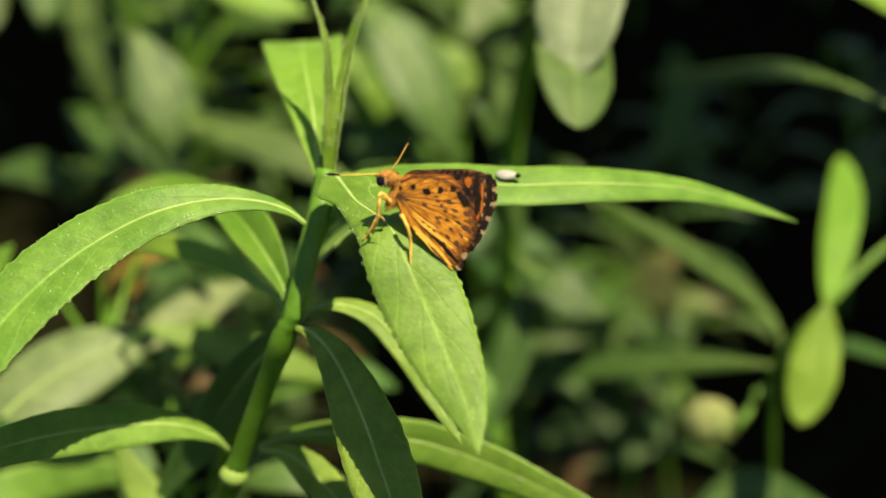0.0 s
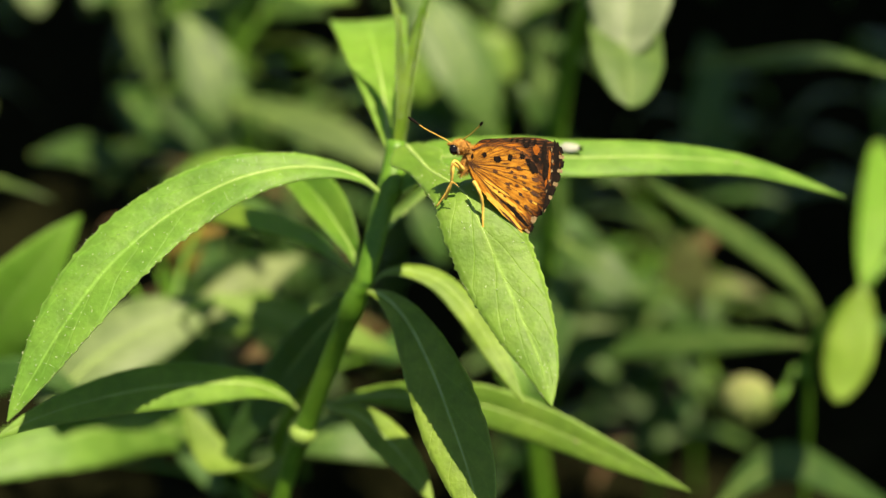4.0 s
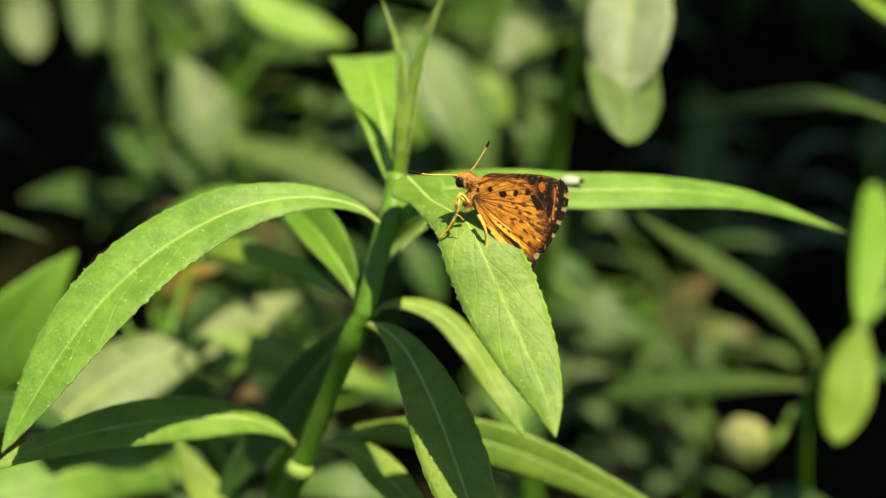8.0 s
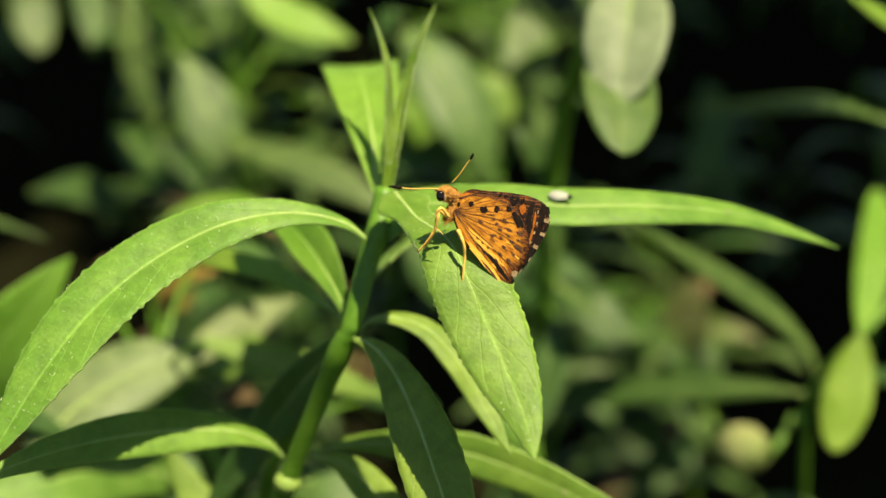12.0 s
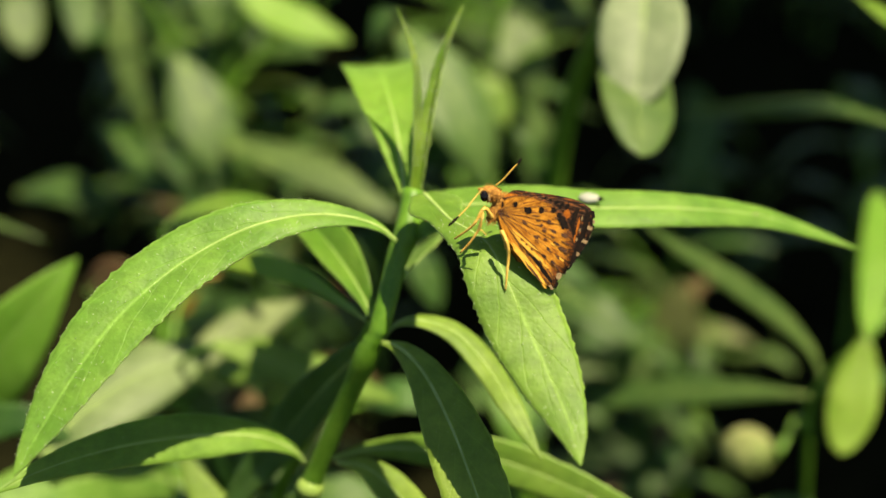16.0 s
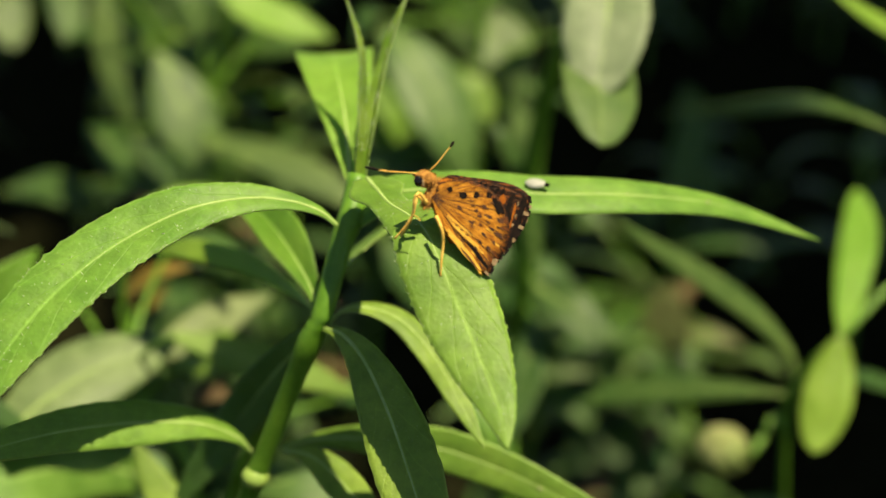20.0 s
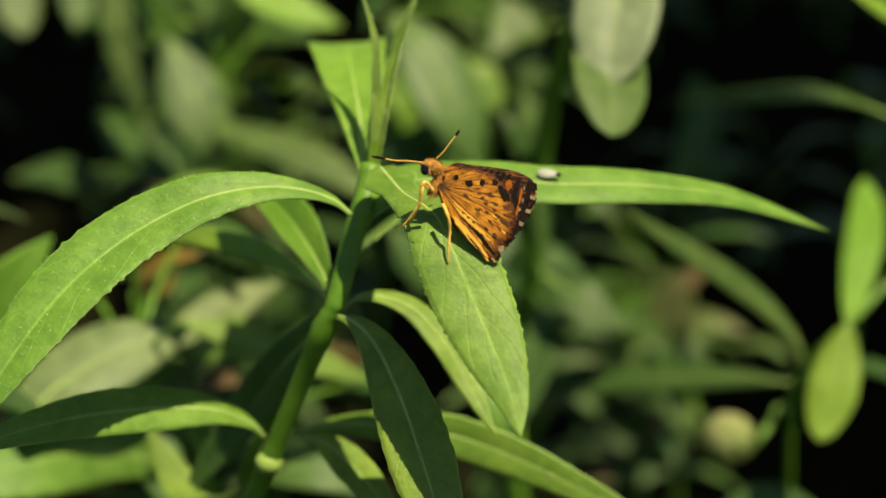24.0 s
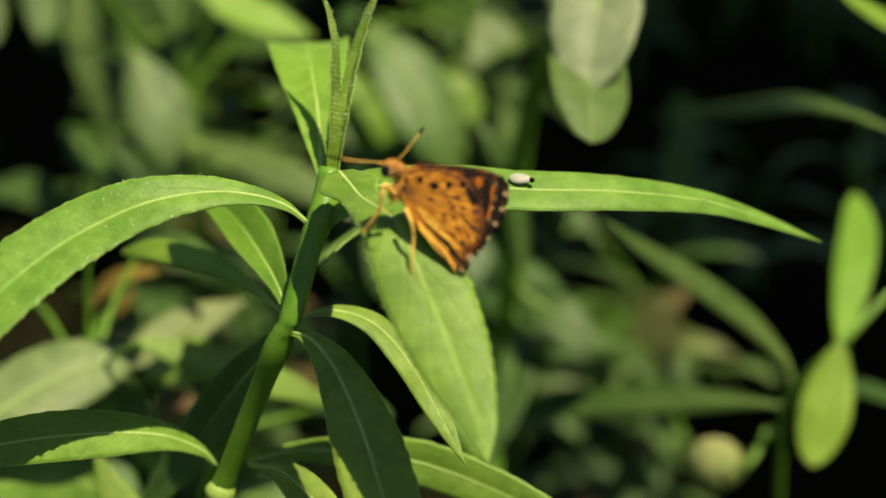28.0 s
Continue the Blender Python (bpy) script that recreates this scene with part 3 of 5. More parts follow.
leaf(plant_two, [(42.0, 177.1, 109.4), (49.2, 180.2, 115.6), (56.4, 181.5, 118.0), (66.2, 180.9, 113.7), (77.6, 180.7, 107.8)], 3.60, (-0.13, 0.68, 0.72), (-0.13, 0.68, 0.72), fold=0.15)
plant_three = thing("herb_plant", (45.0, 270.0, 0.0), "herb with pale oval sunlit leaves", "plant", "herbs of the thicket")
stalk(plant_three, 'stem', [(26.8, 249.5, -2.4), (12.2, 254.1, 89.0), (13.3, 231.2, 131.7), (13.2, 224.2, 155.6), (14.0, 220.5, 174.8), (16.0, 213.5, 191.3), (18.7, 200.7, 204.6), (20.9, 193.6, 213.5)], 2.60, 1.60)
leaf(plant_three, [(21.2, 185.6, 217.5), (20.6, 179.1, 212.8), (19.7, 173.2, 209.0), (18.7, 167.9, 204.4), (17.8, 163.7, 199.8)], 6.3, (-0.98, 0.19, -0.09), (-0.97, 0.24, 0.02), tone='frost', blunt=True, fold=0.25)
leaf(plant_three, [(24.2, 187.9, 215.5), (24.3, 183.8, 211.1), (24.6, 181.1, 207.3), (23.7, 178.4, 203.6)], 2.9, (1.00, 0.03, 0.09), (0.99, -0.07, -0.15), tone='frost', blunt=True, fold=0.15)
leaf(plant_three, [(19.6, 181.8, 208.8), (18.9, 172.2, 204.2), (18.4, 162.7, 200.1), (17.9, 154.4, 195.8)], 5.7, (0.94, 0.33, -0.09), (0.94, 0.33, -0.09), tone='cool', blunt=True, fold=0.1)
leaf(plant_three, [(15.6, 216.7, 146.0), (13.1, 220.8, 163.0), (7.6, 223.8, 174.7), (3.8, 226.7, 176.5)], 2.6, (0.86, 0.50, -0.10), (0.48, 0.74, 0.46), fold=0.2)
leaf(plant_three, [(14.9, 216.9, 138.9), (13.5, 208.0, 133.4), (11.2, 200.9, 127.2), (9.0, 194.5, 122.3)], 4.2, (-0.90, 0.43, -0.09), (-0.88, 0.48, 0.04), fold=0.2)
leaf(plant_three, [(14.8, 216.9, 146.4), (21.3, 210.7, 144.7), (26.6, 207.4, 142.2), (32.0, 206.3, 139.8)], 5.2, (0.40, 0.85, 0.35), (0.34, 0.86, 0.38), fold=0.2)
plant_four = thing("herb_plant", (-70.0, 190.0, 0.0), "herb with broad pale sunlit leaves low in the thicket", "plant", "herbs of the thicket")
stalk(plant_four, 'stem', [(-39.6, 168.8, 58.4), (-40.4, 164.5, 104.0), (-42.4, 165.4, 127.5), (-46.3, 167.1, 141.0), (-53.5, 166.0, 151.1)], 1.30, 0.70)
leaf(plant_four, [(-51.2, 166.9, 178.6), (-47.6, 165.9, 181.3), (-42.1, 164.5, 183.3), (-35.9, 162.5, 183.7), (-28.2, 159.8, 182.6)], 2.9, (-0.32, 0.94, 0.11), (0.16, 0.97, 0.18), tone='fresh', fold=0.2)
leaf(plant_four, [(-66.4, 146.1, 150.7), (-62.1, 152.1, 154.4), (-56.1, 158.5, 156.7), (-49.5, 164.1, 157.2), (-45.1, 168.5, 157.2)], 6.5, (-0.65, 0.69, 0.32), (-0.32, 0.78, 0.54), tone='silver', fold=0.12, peak=0.5, base=0.5)
leaf(plant_four, [(-50.8, 172.6, 151.5), (-44.4, 178.8, 153.4), (-39.6, 184.7, 154.4), (-33.2, 190.4, 155.1)], 3.9, (-0.43, 0.80, 0.41), (-0.33, 0.82, 0.46), tone='silver', fold=0.2, peak=0.4, base=0.4)
leaf(plant_four, [(-48.2, 166.2, 131.9), (-56.9, 157.0, 140.8), (-62.9, 147.1, 145.5), (-73.7, 137.8, 146.6), (-80.3, 130.7, 145.0)], 5.9, (0.16, 0.85, 0.51), (-0.43, 0.80, 0.41), tone='lime', fold=0.1, base=0.3)
leaf(plant_four, [(-57.0, 170.3, 141.1), (-52.9, 166.3, 137.1), (-48.8, 162.1, 132.5), (-45.0, 157.2, 126.2)], 3.9, (0.76, 0.58, 0.29), (0.84, 0.52, 0.16), tone='cool', fold=0.15)
leaf(plant_four, [(-45.8, 168.2, 151.7), (-40.2, 165.8, 156.2), (-35.0, 164.0, 157.1), (-29.4, 164.9, 154.1)], 4.4, (-0.38, 0.85, 0.35), (0.28, 0.87, 0.40), tone='lime', fold=0.15)
leaf(plant_four, [(-53.1, 174.5, 150.8), (-50.5, 170.7, 149.6), (-47.4, 168.3, 146.8), (-45.8, 167.9, 140.8)], 2.4, (0.78, 0.52, 0.34), (0.88, 0.44, 0.16), pale=True, fold=0.15)
leaf(plant_four, [(-21.9, 183.1, 138.5), (-18.3, 181.1, 141.5), (-13.8, 179.4, 142.6), (-7.9, 180.2, 139.5)], 3.3, (-0.32, 0.87, 0.38), (0.28, 0.87, 0.40), tone='cool', fold=0.15)
leaf(plant_four, [(-37.2, 163.9, 131.8), (-29.3, 161.3, 135.8), (-21.9, 160.1, 135.6), (-12.9, 160.4, 131.6)], 3.6, (-0.19, 0.89, 0.42), (0.25, 0.88, 0.41), tone='cool', fold=0.15)
leaf(plant_four, [(-51.4, 192.5, 162.3), (-45.7, 189.3, 164.9), (-40.2, 185.2, 165.8), (-36.0, 182.5, 164.5)], 2.6, (-0.18, 0.84, 0.50), (0.43, 0.80, 0.41), pale=True, fold=0.15)
leaf(plant_four, [(-46.8, 171.5, 134.0), (-41.8, 170.2, 136.1), (-36.7, 167.8, 135.6), (-33.4, 163.9, 131.7)], 4.0, (-0.21, 0.68, 0.70), (0.83, 0.49, 0.27), fold=0.15)
leaf(plant_four, [(-59.6, 188.5, 152.9), (-56.2, 188.3, 157.5), (-51.5, 187.4, 160.5), (-46.4, 187.7, 161.3)], 1.7, (-0.74, 0.60, 0.31), (-0.16, 0.74, 0.65), fold=0.3, tone='ochre')
leaf(plant_four, [(-56.1, 184.7, 154.4), (-52.8, 183.3, 156.2), (-49.8, 183.8, 159.8)], 1.1, (-0.33, 0.60, 0.73), (-0.75, 0.48, 0.45), fold=0.3, tone='ochre')
leaf(plant_four, [(-72.9, 195.4, 153.7), (-68.1, 194.0, 158.0), (-62.8, 191.8, 160.6)], 2.6, (-0.61, 0.60, 0.52), (-0.29, 0.67, 0.68), fold=0.3, dead=True)
leaf(plant_four, [(-65.6, 170.4, 123.8), (-62.0, 171.2, 128.0), (-57.5, 171.1, 130.5), (-52.4, 169.5, 129.5)], 3.1, (-0.72, 0.55, 0.41), (0.32, 0.66, 0.67), fold=0.3, dead=True)
leaf(plant_four, [(-47.8, 182.9, 137.7), (-43.6, 181.8, 140.2), (-39.6, 181.4, 139.4)], 1.9, (-0.35, 0.66, 0.66), (0.20, 0.68, 0.71), fold=0.3, dead=True)
leaf(plant_four, [(-42.5, 157.0, 163.8), (-34.6, 158.7, 160.3), (-25.6, 160.3, 156.8), (-15.4, 162.3, 151.5)], 3.0, (0.23, 0.79, 0.57), (0.28, 0.78, 0.55), tone='lime', fold=0.12, base=0.3)
plant_five = thing("herb_plant", (-110.0, 170.0, 0.0), "herb with long sunlit leaves beside the clearing", "plant", "herbs of the thicket")
stalk(plant_five, 'stem', [(-119.3, 158.1, 66.5), (-108.6, 160.0, 117.6), (-101.7, 163.7, 149.1), (-99.4, 175.5, 174.4)], 1.30, 0.90)
leaf(plant_five, [(-99.6, 154.1, 137.8), (-89.8, 153.7, 145.8), (-80.4, 156.0, 154.9), (-73.7, 157.7, 163.0), (-67.7, 161.2, 170.2), (-64.2, 165.2, 173.8)], 6.80, (0.54, 0.16, -0.83), (0.54, 0.16, -0.83), fold=0.15, peak=0.5, base=0.5, tone='bright')
leaf(plant_five, [(-95.1, 148.0, 148.1), (-85.7, 148.0, 152.3), (-75.6, 147.3, 154.9), (-68.0, 147.9, 155.8), (-60.9, 148.1, 150.9)], 3.00, (-0.02, 0.61, 0.80), (-0.02, 0.61, 0.80), fold=0.15)
plant_six = thing("flower_stalk", (-120.0, 200.0, 0.0), "thin stalk with small pale cream flower heads", "flower", "")
stalk(plant_six, 'stem', [(-110.6, 153.9, 56.9), (-99.8, 160.2, 129.4), (-89.7, 166.4, 178.0), (-81.6, 164.3, 196.9), (-79.7, 165.2, 203.4)], 0.50, 0.40)
stalk(plant_six, 'branch', [(-81.3, 165.8, 199.9), (-78.3, 162.2, 196.7), (-75.4, 159.9, 194.0)], 0.40, 0.35)
bud(plant_six, (-73.9, 159.4, 192.9), 1.9)
bud(plant_six, (-79.2, 164.5, 199.4), 1.4)
flower((-53.2, 94.0, 166.9))
plant_seven = thing("herb_plant", (-60.0, 330.0, 0.0), "tall herb with blurred upright leaves behind the clearing", "plant", "herbs of the thicket")
stalk(plant_seven, 'stem', [(-50.7, 390.2, -57.0), (-54.0, 337.7, 49.8), (-60.5, 313.0, 104.3), (-64.8, 300.8, 134.3), (-67.5, 297.8, 155.4)], 1.50, 1.00)
leaf(plant_seven, [(-126.7, 330.7, 188.5), (-124.5, 326.5, 178.7), (-122.4, 321.4, 172.2), (-120.2, 316.6, 166.1)], 6.1, (0.89, 0.46, -0.00), (0.89, 0.45, -0.01), pale=True, blunt=True, fold=0.15)
leaf(plant_seven, [(-107.0, 320.7, 190.8), (-104.3, 314.6, 181.7), (-102.0, 309.1, 174.1), (-100.3, 304.5, 168.6)], 4.9, (0.95, 0.31, 0.07), (0.95, 0.30, 0.04), pale=True, fold=0.2)
leaf(plant_seven, [(-88.6, 299.4, 192.2), (-87.6, 293.0, 182.4), (-86.2, 287.4, 171.9), (-82.8, 283.5, 163.2), (-78.9, 280.4, 153.5)], 3.8, (0.98, 0.17, -0.03), (0.91, 0.30, 0.27), pale=True, fold=0.2, peak=0.35)
leaf(plant_seven, [(-71.1, 275.2, 176.7), (-67.6, 270.9, 172.0), (-63.6, 265.9, 165.5), (-60.1, 261.6, 158.2), (-57.3, 258.8, 151.7)], 8.1, (0.80, 0.55, 0.23), (0.84, 0.52, 0.14), pale=True, fold=0.1, peak=0.5, base=0.2)
leaf(plant_seven, [(-57.9, 259.7, 161.2), (-47.7, 255.7, 159.6), (-35.9, 251.1, 156.8), (-24.3, 246.0, 152.8), (-17.9, 243.7, 149.9)], 4.8, (0.24, 0.79, 0.56), (0.43, 0.76, 0.49), pale=True, fold=0.2, base=0.4)
leaf(plant_seven, [(-97.4, 300.8, 150.1), (-88.3, 292.8, 146.8), (-78.7, 284.6, 143.2), (-69.5, 276.6, 139.7)], 6.0, (0.50, 0.78, 0.37), (0.50, 0.78, 0.37), fold=0.2)
leaf(plant_seven, [(-81.1, 283.1, 154.7), (-77.5, 280.7, 149.1), (-71.0, 277.4, 141.6)], 3.6, (0.81, 0.50, 0.31), (0.74, 0.54, 0.40), fold=0.2)
leaf(plant_seven, [(-59.1, 282.1, 192.9), (-50.4, 279.8, 187.7), (-41.0, 278.1, 183.8), (-30.8, 278.7, 180.3)], 5.8, (0.45, 0.80, 0.40), (0.25, 0.84, 0.49), tone='bright', fold=0.2)
leaf(plant_seven, [(-69.1, 301.6, 192.4), (-67.1, 296.8, 186.4), (-65.8, 294.6, 181.4), (-64.8, 292.5, 176.5)], 5.8, (0.94, 0.32, 0.10), (0.95, 0.30, 0.06), pale=True, blunt=True, fold=0.15)
leaf(plant_seven, [(-57.1, 302.5, 169.4), (-51.1, 301.5, 172.2), (-44.4, 299.6, 173.1), (-39.2, 296.9, 171.9)], 3.6, (-0.34, 0.78, 0.53), (0.30, 0.78, 0.55), fold=0.2)
leaf(plant_seven, [(-123.3, 305.1, 129.6), (-111.0, 301.2, 133.3), (-101.0, 297.2, 131.6), (-92.8, 293.0, 127.1)], 6.0, (-0.14, 0.93, 0.35), (0.43, 0.87, 0.24), fold=0.2)
plant_eight = thing("herb_plant", (20.0, 330.0, 0.0), "tall herb with broad light green leaves behind the butterfly", "plant", "herbs of the thicket")
stalk(plant_eight, 'stem', [(23.2, 363.3, -33.8), (14.4, 329.0, 56.9), (6.7, 304.7, 115.0), (3.9, 295.8, 150.4), (4.4, 294.7, 175.8), (5.1, 296.3, 194.9)], 1.50, 1.00)
leaf(plant_eight, [(-18.6, 277.7, 183.2), (-12.4, 271.5, 178.9), (-6.3, 265.0, 171.6), (-1.5, 259.0, 162.9), (2.0, 256.8, 152.9)], 9.3, (0.60, 0.71, 0.38), (0.82, 0.57, 0.06), tone='cool', fold=0.12, peak=0.5, base=0.3)
leaf(plant_eight, [(-27.3, 289.9, 171.0), (-22.2, 285.8, 166.5), (-18.4, 280.3, 159.0), (-16.0, 275.7, 148.4)], 6.7, (0.60, 0.75, 0.28), (0.80, 0.59, -0.07), fold=0.15, tone='fresh')
leaf(plant_eight, [(-3.7, 308.1, 183.2), (3.3, 301.9, 179.0), (9.8, 297.7, 174.4), (17.5, 295.1, 168.4)], 9.4, (0.58, 0.61, 0.54), (0.61, 0.60, 0.52), pale=True, blunt=True, fold=0.15)
leaf(plant_eight, [(-1.0, 281.7, 172.5), (2.0, 278.4, 170.1), (4.8, 276.9, 166.4), (7.1, 274.7, 161.5)], 4.5, (0.66, 0.63, 0.40), (0.83, 0.53, 0.16), tone='lime', fold=0.15)
leaf(plant_eight, [(-4.8, 320.0, 165.3), (-2.7, 315.8, 155.5), (-0.2, 310.9, 144.3), (3.8, 306.1, 133.2)], 5.5, (0.92, 0.38, 0.04), (0.89, 0.43, 0.14), fold=0.15)
leaf(plant_eight, [(10.4, 310.7, 174.2), (12.1, 304.1, 163.9), (13.9, 298.8, 151.9), (15.8, 293.0, 138.5)], 5.1, (0.97, 0.22, 0.07), (0.98, 0.21, 0.05), fold=0.15)
leaf(plant_eight, [(13.6, 286.0, 162.6), (14.9, 284.4, 158.8), (15.9, 282.4, 154.3)], 3.7, (0.93, 0.34, 0.15), (0.95, 0.31, 0.07), pale=True, blunt=True, fold=0.15)
leaf(plant_eight, [(5.1, 277.9, 143.8), (-4.5, 272.1, 155.4), (-12.5, 266.0, 156.4), (-21.6, 260.5, 153.6)], 5.2, (0.54, 0.81, 0.25), (-0.33, 0.87, 0.38), fold=0.15)
leaf(plant_eight, [(2.6, 269.3, 144.0), (5.3, 260.6, 138.9), (9.3, 253.3, 132.2), (13.6, 249.1, 122.7)], 5.1, (0.88, 0.44, 0.16), (0.87, 0.45, 0.19), fold=0.15)
leaf(plant_eight, [(-16.7, 245.1, 143.3), (-12.1, 242.7, 137.7), (-8.7, 239.2, 129.7)], 4.3, (0.70, 0.66, 0.28), (0.81, 0.58, 0.09), fold=0.15)
leaf(plant_eight, [(69.3, 372.2, 110.5), (75.5, 376.7, 120.9), (78.0, 381.1, 131.2), (78.3, 390.4, 140.1)], 6.7, (-0.82, 0.50, 0.27), (-0.94, -0.33, 0.08), fold=0.15)
plant_nine = thing("herb_plant", (170.0, 340.0, 0.0), "herb with thin arching leaves in deep shade", "plant", "herbs of the thicket")
stalk(plant_nine, 'stem', [(243.7, 457.0, -67.7), (204.1, 425.2, 57.2), (175.9, 396.4, 122.6), (151.2, 384.7, 161.7), (136.8, 379.8, 183.7)], 1.50, 1.00)
leaf(plant_nine, [(77.3, 199.0, 183.8), (71.5, 206.3, 185.4), (67.0, 214.8, 185.0), (64.9, 228.7, 181.7), (63.8, 276.6, 166.5), (56.6, 329.1, 149.2)], 2.0, (0.33, 0.86, 0.38), (-0.07, 0.89, 0.44), pale=True, fold=0.15, peak=0.3)
leaf(plant_nine, [(81.6, 199.1, 195.8), (73.0, 199.4, 201.8), (65.6, 198.9, 205.8), (58.3, 198.6, 210.1)], 2.40, (-0.43, 0.61, 0.66), (-0.43, 0.61, 0.66), fold=0.15, tone='bright')
leaf(plant_nine, [(86.4, 401.4, 101.8), (84.5, 402.5, 111.9), (82.2, 407.1, 122.8), (79.5, 415.4, 134.7)], 5.80, (0.99, 0.05, 0.12), (0.99, 0.05, 0.12), fold=0.15)
plant_ten = thing("herb_plant", (60.0, 300.0, 0.0), "herb with dull sunlit and withered leaves near the ground", "plant", "herbs of the thicket")
stalk(plant_ten, 'stem', [(88.2, 354.1, -76.3), (74.4, 335.2, 12.3), (66.8, 327.0, 59.6), (63.8, 324.8, 87.8)], 1.50, 1.00)
leaf(plant_ten, [(60.0, 306.9, 80.6), (60.0, 307.5, 89.5), (60.2, 308.9, 97.8), (60.7, 311.1, 105.3)], 8.0, (-0.96, 0.27, -0.04), (-0.96, 0.28, -0.02), tone='straw', fold=0.15, peak=0.35, base=0.3)
leaf(plant_ten, [(60.2, 307.8, 87.5), (67.4, 305.2, 91.8), (75.8, 303.2, 92.3), (82.2, 301.9, 89.5)], 3.3, (-0.27, 0.79, 0.55), (0.37, 0.77, 0.52), tone='straw', fold=0.2)
leaf(plant_ten, [(60.5, 309.6, 79.2), (49.3, 305.9, 88.2), (39.1, 302.9, 91.2), (29.4, 299.8, 88.9)], 6.3, (0.41, 0.85, 0.34), (-0.26, 0.88, 0.40), fold=0.15)
leaf(plant_ten, [(63.4, 310.7, 69.2), (48.2, 304.8, 80.5), (36.2, 300.6, 83.3), (25.6, 296.3, 80.8)], 4.8, (0.38, 0.81, 0.44), (-0.31, 0.83, 0.46), pale=True, fold=0.15)
leaf(plant_ten, [(67.3, 316.1, 54.1), (52.5, 306.6, 54.7), (40.0, 301.3, 54.8), (29.3, 296.9, 49.5)], 7.4, (-0.26, 0.84, 0.48), (-0.45, 0.80, 0.40), fold=0.15)
leaf(plant_ten, [(67.3, 315.5, 52.7), (59.8, 305.7, 47.7), (49.2, 299.9, 44.2), (40.7, 296.2, 40.6)], 7.4, (-0.68, 0.71, 0.18), (-0.44, 0.80, 0.40), fold=0.15)
leaf(plant_ten, [(52.2, 317.3, 54.1), (58.0, 312.5, 58.2), (60.9, 305.7, 52.7), (62.9, 301.7, 43.5)], 4.5, (-0.14, 0.74, 0.65), (0.89, 0.45, -0.01), fold=0.2)
leaf(plant_ten, [(4.0, 207.9, 133.1), (5.1, 201.8, 129.0), (7.9, 197.4, 124.1), (11.9, 194.5, 117.3)], 4.0, (0.92, 0.38, 0.03), (0.83, 0.49, 0.27), tone='fresh', fold=0.15)
leaf(plant_ten, [(8.2, 234.1, 138.2), (11.5, 231.9, 143.3), (17.9, 230.1, 144.3), (24.5, 228.8, 141.2)], 4.1, (-0.59, 0.75, 0.29), (0.37, 0.82, 0.44), fold=0.15)
fleck(plant, (-38.0, 111.5, 195.3), .26, 1)
fleck(plant, (-25.2, 118.9, 201.0), .24, 2)
fleck(plant, (-21.6, 119.7, 199.6), .24, 3)
fleck(plant, (-8.6, 101.2, 177.5), .24, 4)
fleck(plant, (9.0, 118.0, 165.1), .24, 5)
fleck(plant, (17.4, 125.4, 199.5), .26, 6)
fleck(plant, (27.3, 129.0, 197.6), .24, 7)
dropping((6.9, 123.6, 201.3), (8.15, 123.4, 201.25))
grass = thing("grass_tuft", (-95.0, 250.0, 0.0), "thin dry grass blades arching through the thicket", "grass")
stalk(grass, 'stem', [(-160.4, 196.9, -13.7), (-138.1, 200.0, 86.8), (-123.6, 203.7, 141.6), (-111.5, 203.7, 159.9)], 0.70, 0.50)
leaf(grass, [(-111.5, 203.7, 159.9), (-103.3, 204.1, 165.0), (-94.0, 202.1, 164.8), (-86.2, 200.5, 163.3), (-80.4, 199.8, 161.4)], 0.95, (0.08, 0.76, 0.64), (0.08, 0.76, 0.64), fold=0.3, pale=True)
leaf(grass, [(-123.6, 203.7, 141.6), (-112.0, 203.2, 149.4), (-103.6, 202.8, 152.8), (-94.1, 200.2, 151.2)], 0.90, (0.08, 0.76, 0.64), (0.08, 0.76, 0.64), fold=0.3)


def side_shoots(plant, low, high, count, seed, size=1.0):
    """Small leaves crowding between the larger ones of a plant, within a box (mm)."""
    r = random.Random(seed)
    for _ in range(count):
        p = Vector([r.uniform(a, b) for a, b in zip(low, high)])
        a, droop, n = r.uniform(0, 6.28), r.uniform(-9, 9), r.uniform(14, 30) * size
        d = Vector((math.cos(a), math.sin(a) * 0.7, 0))
        leaf(plant, [p, p + d * n * 0.33 + Vector((0, 0, 3 + droop * 0.2)), p + d * n * 0.7 + Vector((0, 0, 3 + droop * 0.6)), p + d * n + Vector((0, 0, droop))],
             r.uniform(1.8, 3.6) * size, (-d.y, d.x, r.uniform(-0.5, 0.5)), (-d.y, d.x, r.uniform(-0.8, 0.8)), fold=r.uniform(0.1, 0.5), tone=r.choice(("", "", "", "cool", "fresh")))


side_shoots(plant_seven, (-98, 282, 128), (-30, 330, 196), 26, 3)
side_shoots(plant_eight, (-30, 285, 125), (22, 335, 192), 22, 4)
side_shoots(plant_ten, (22, 285, 60), (85, 335, 122), 24, 5)


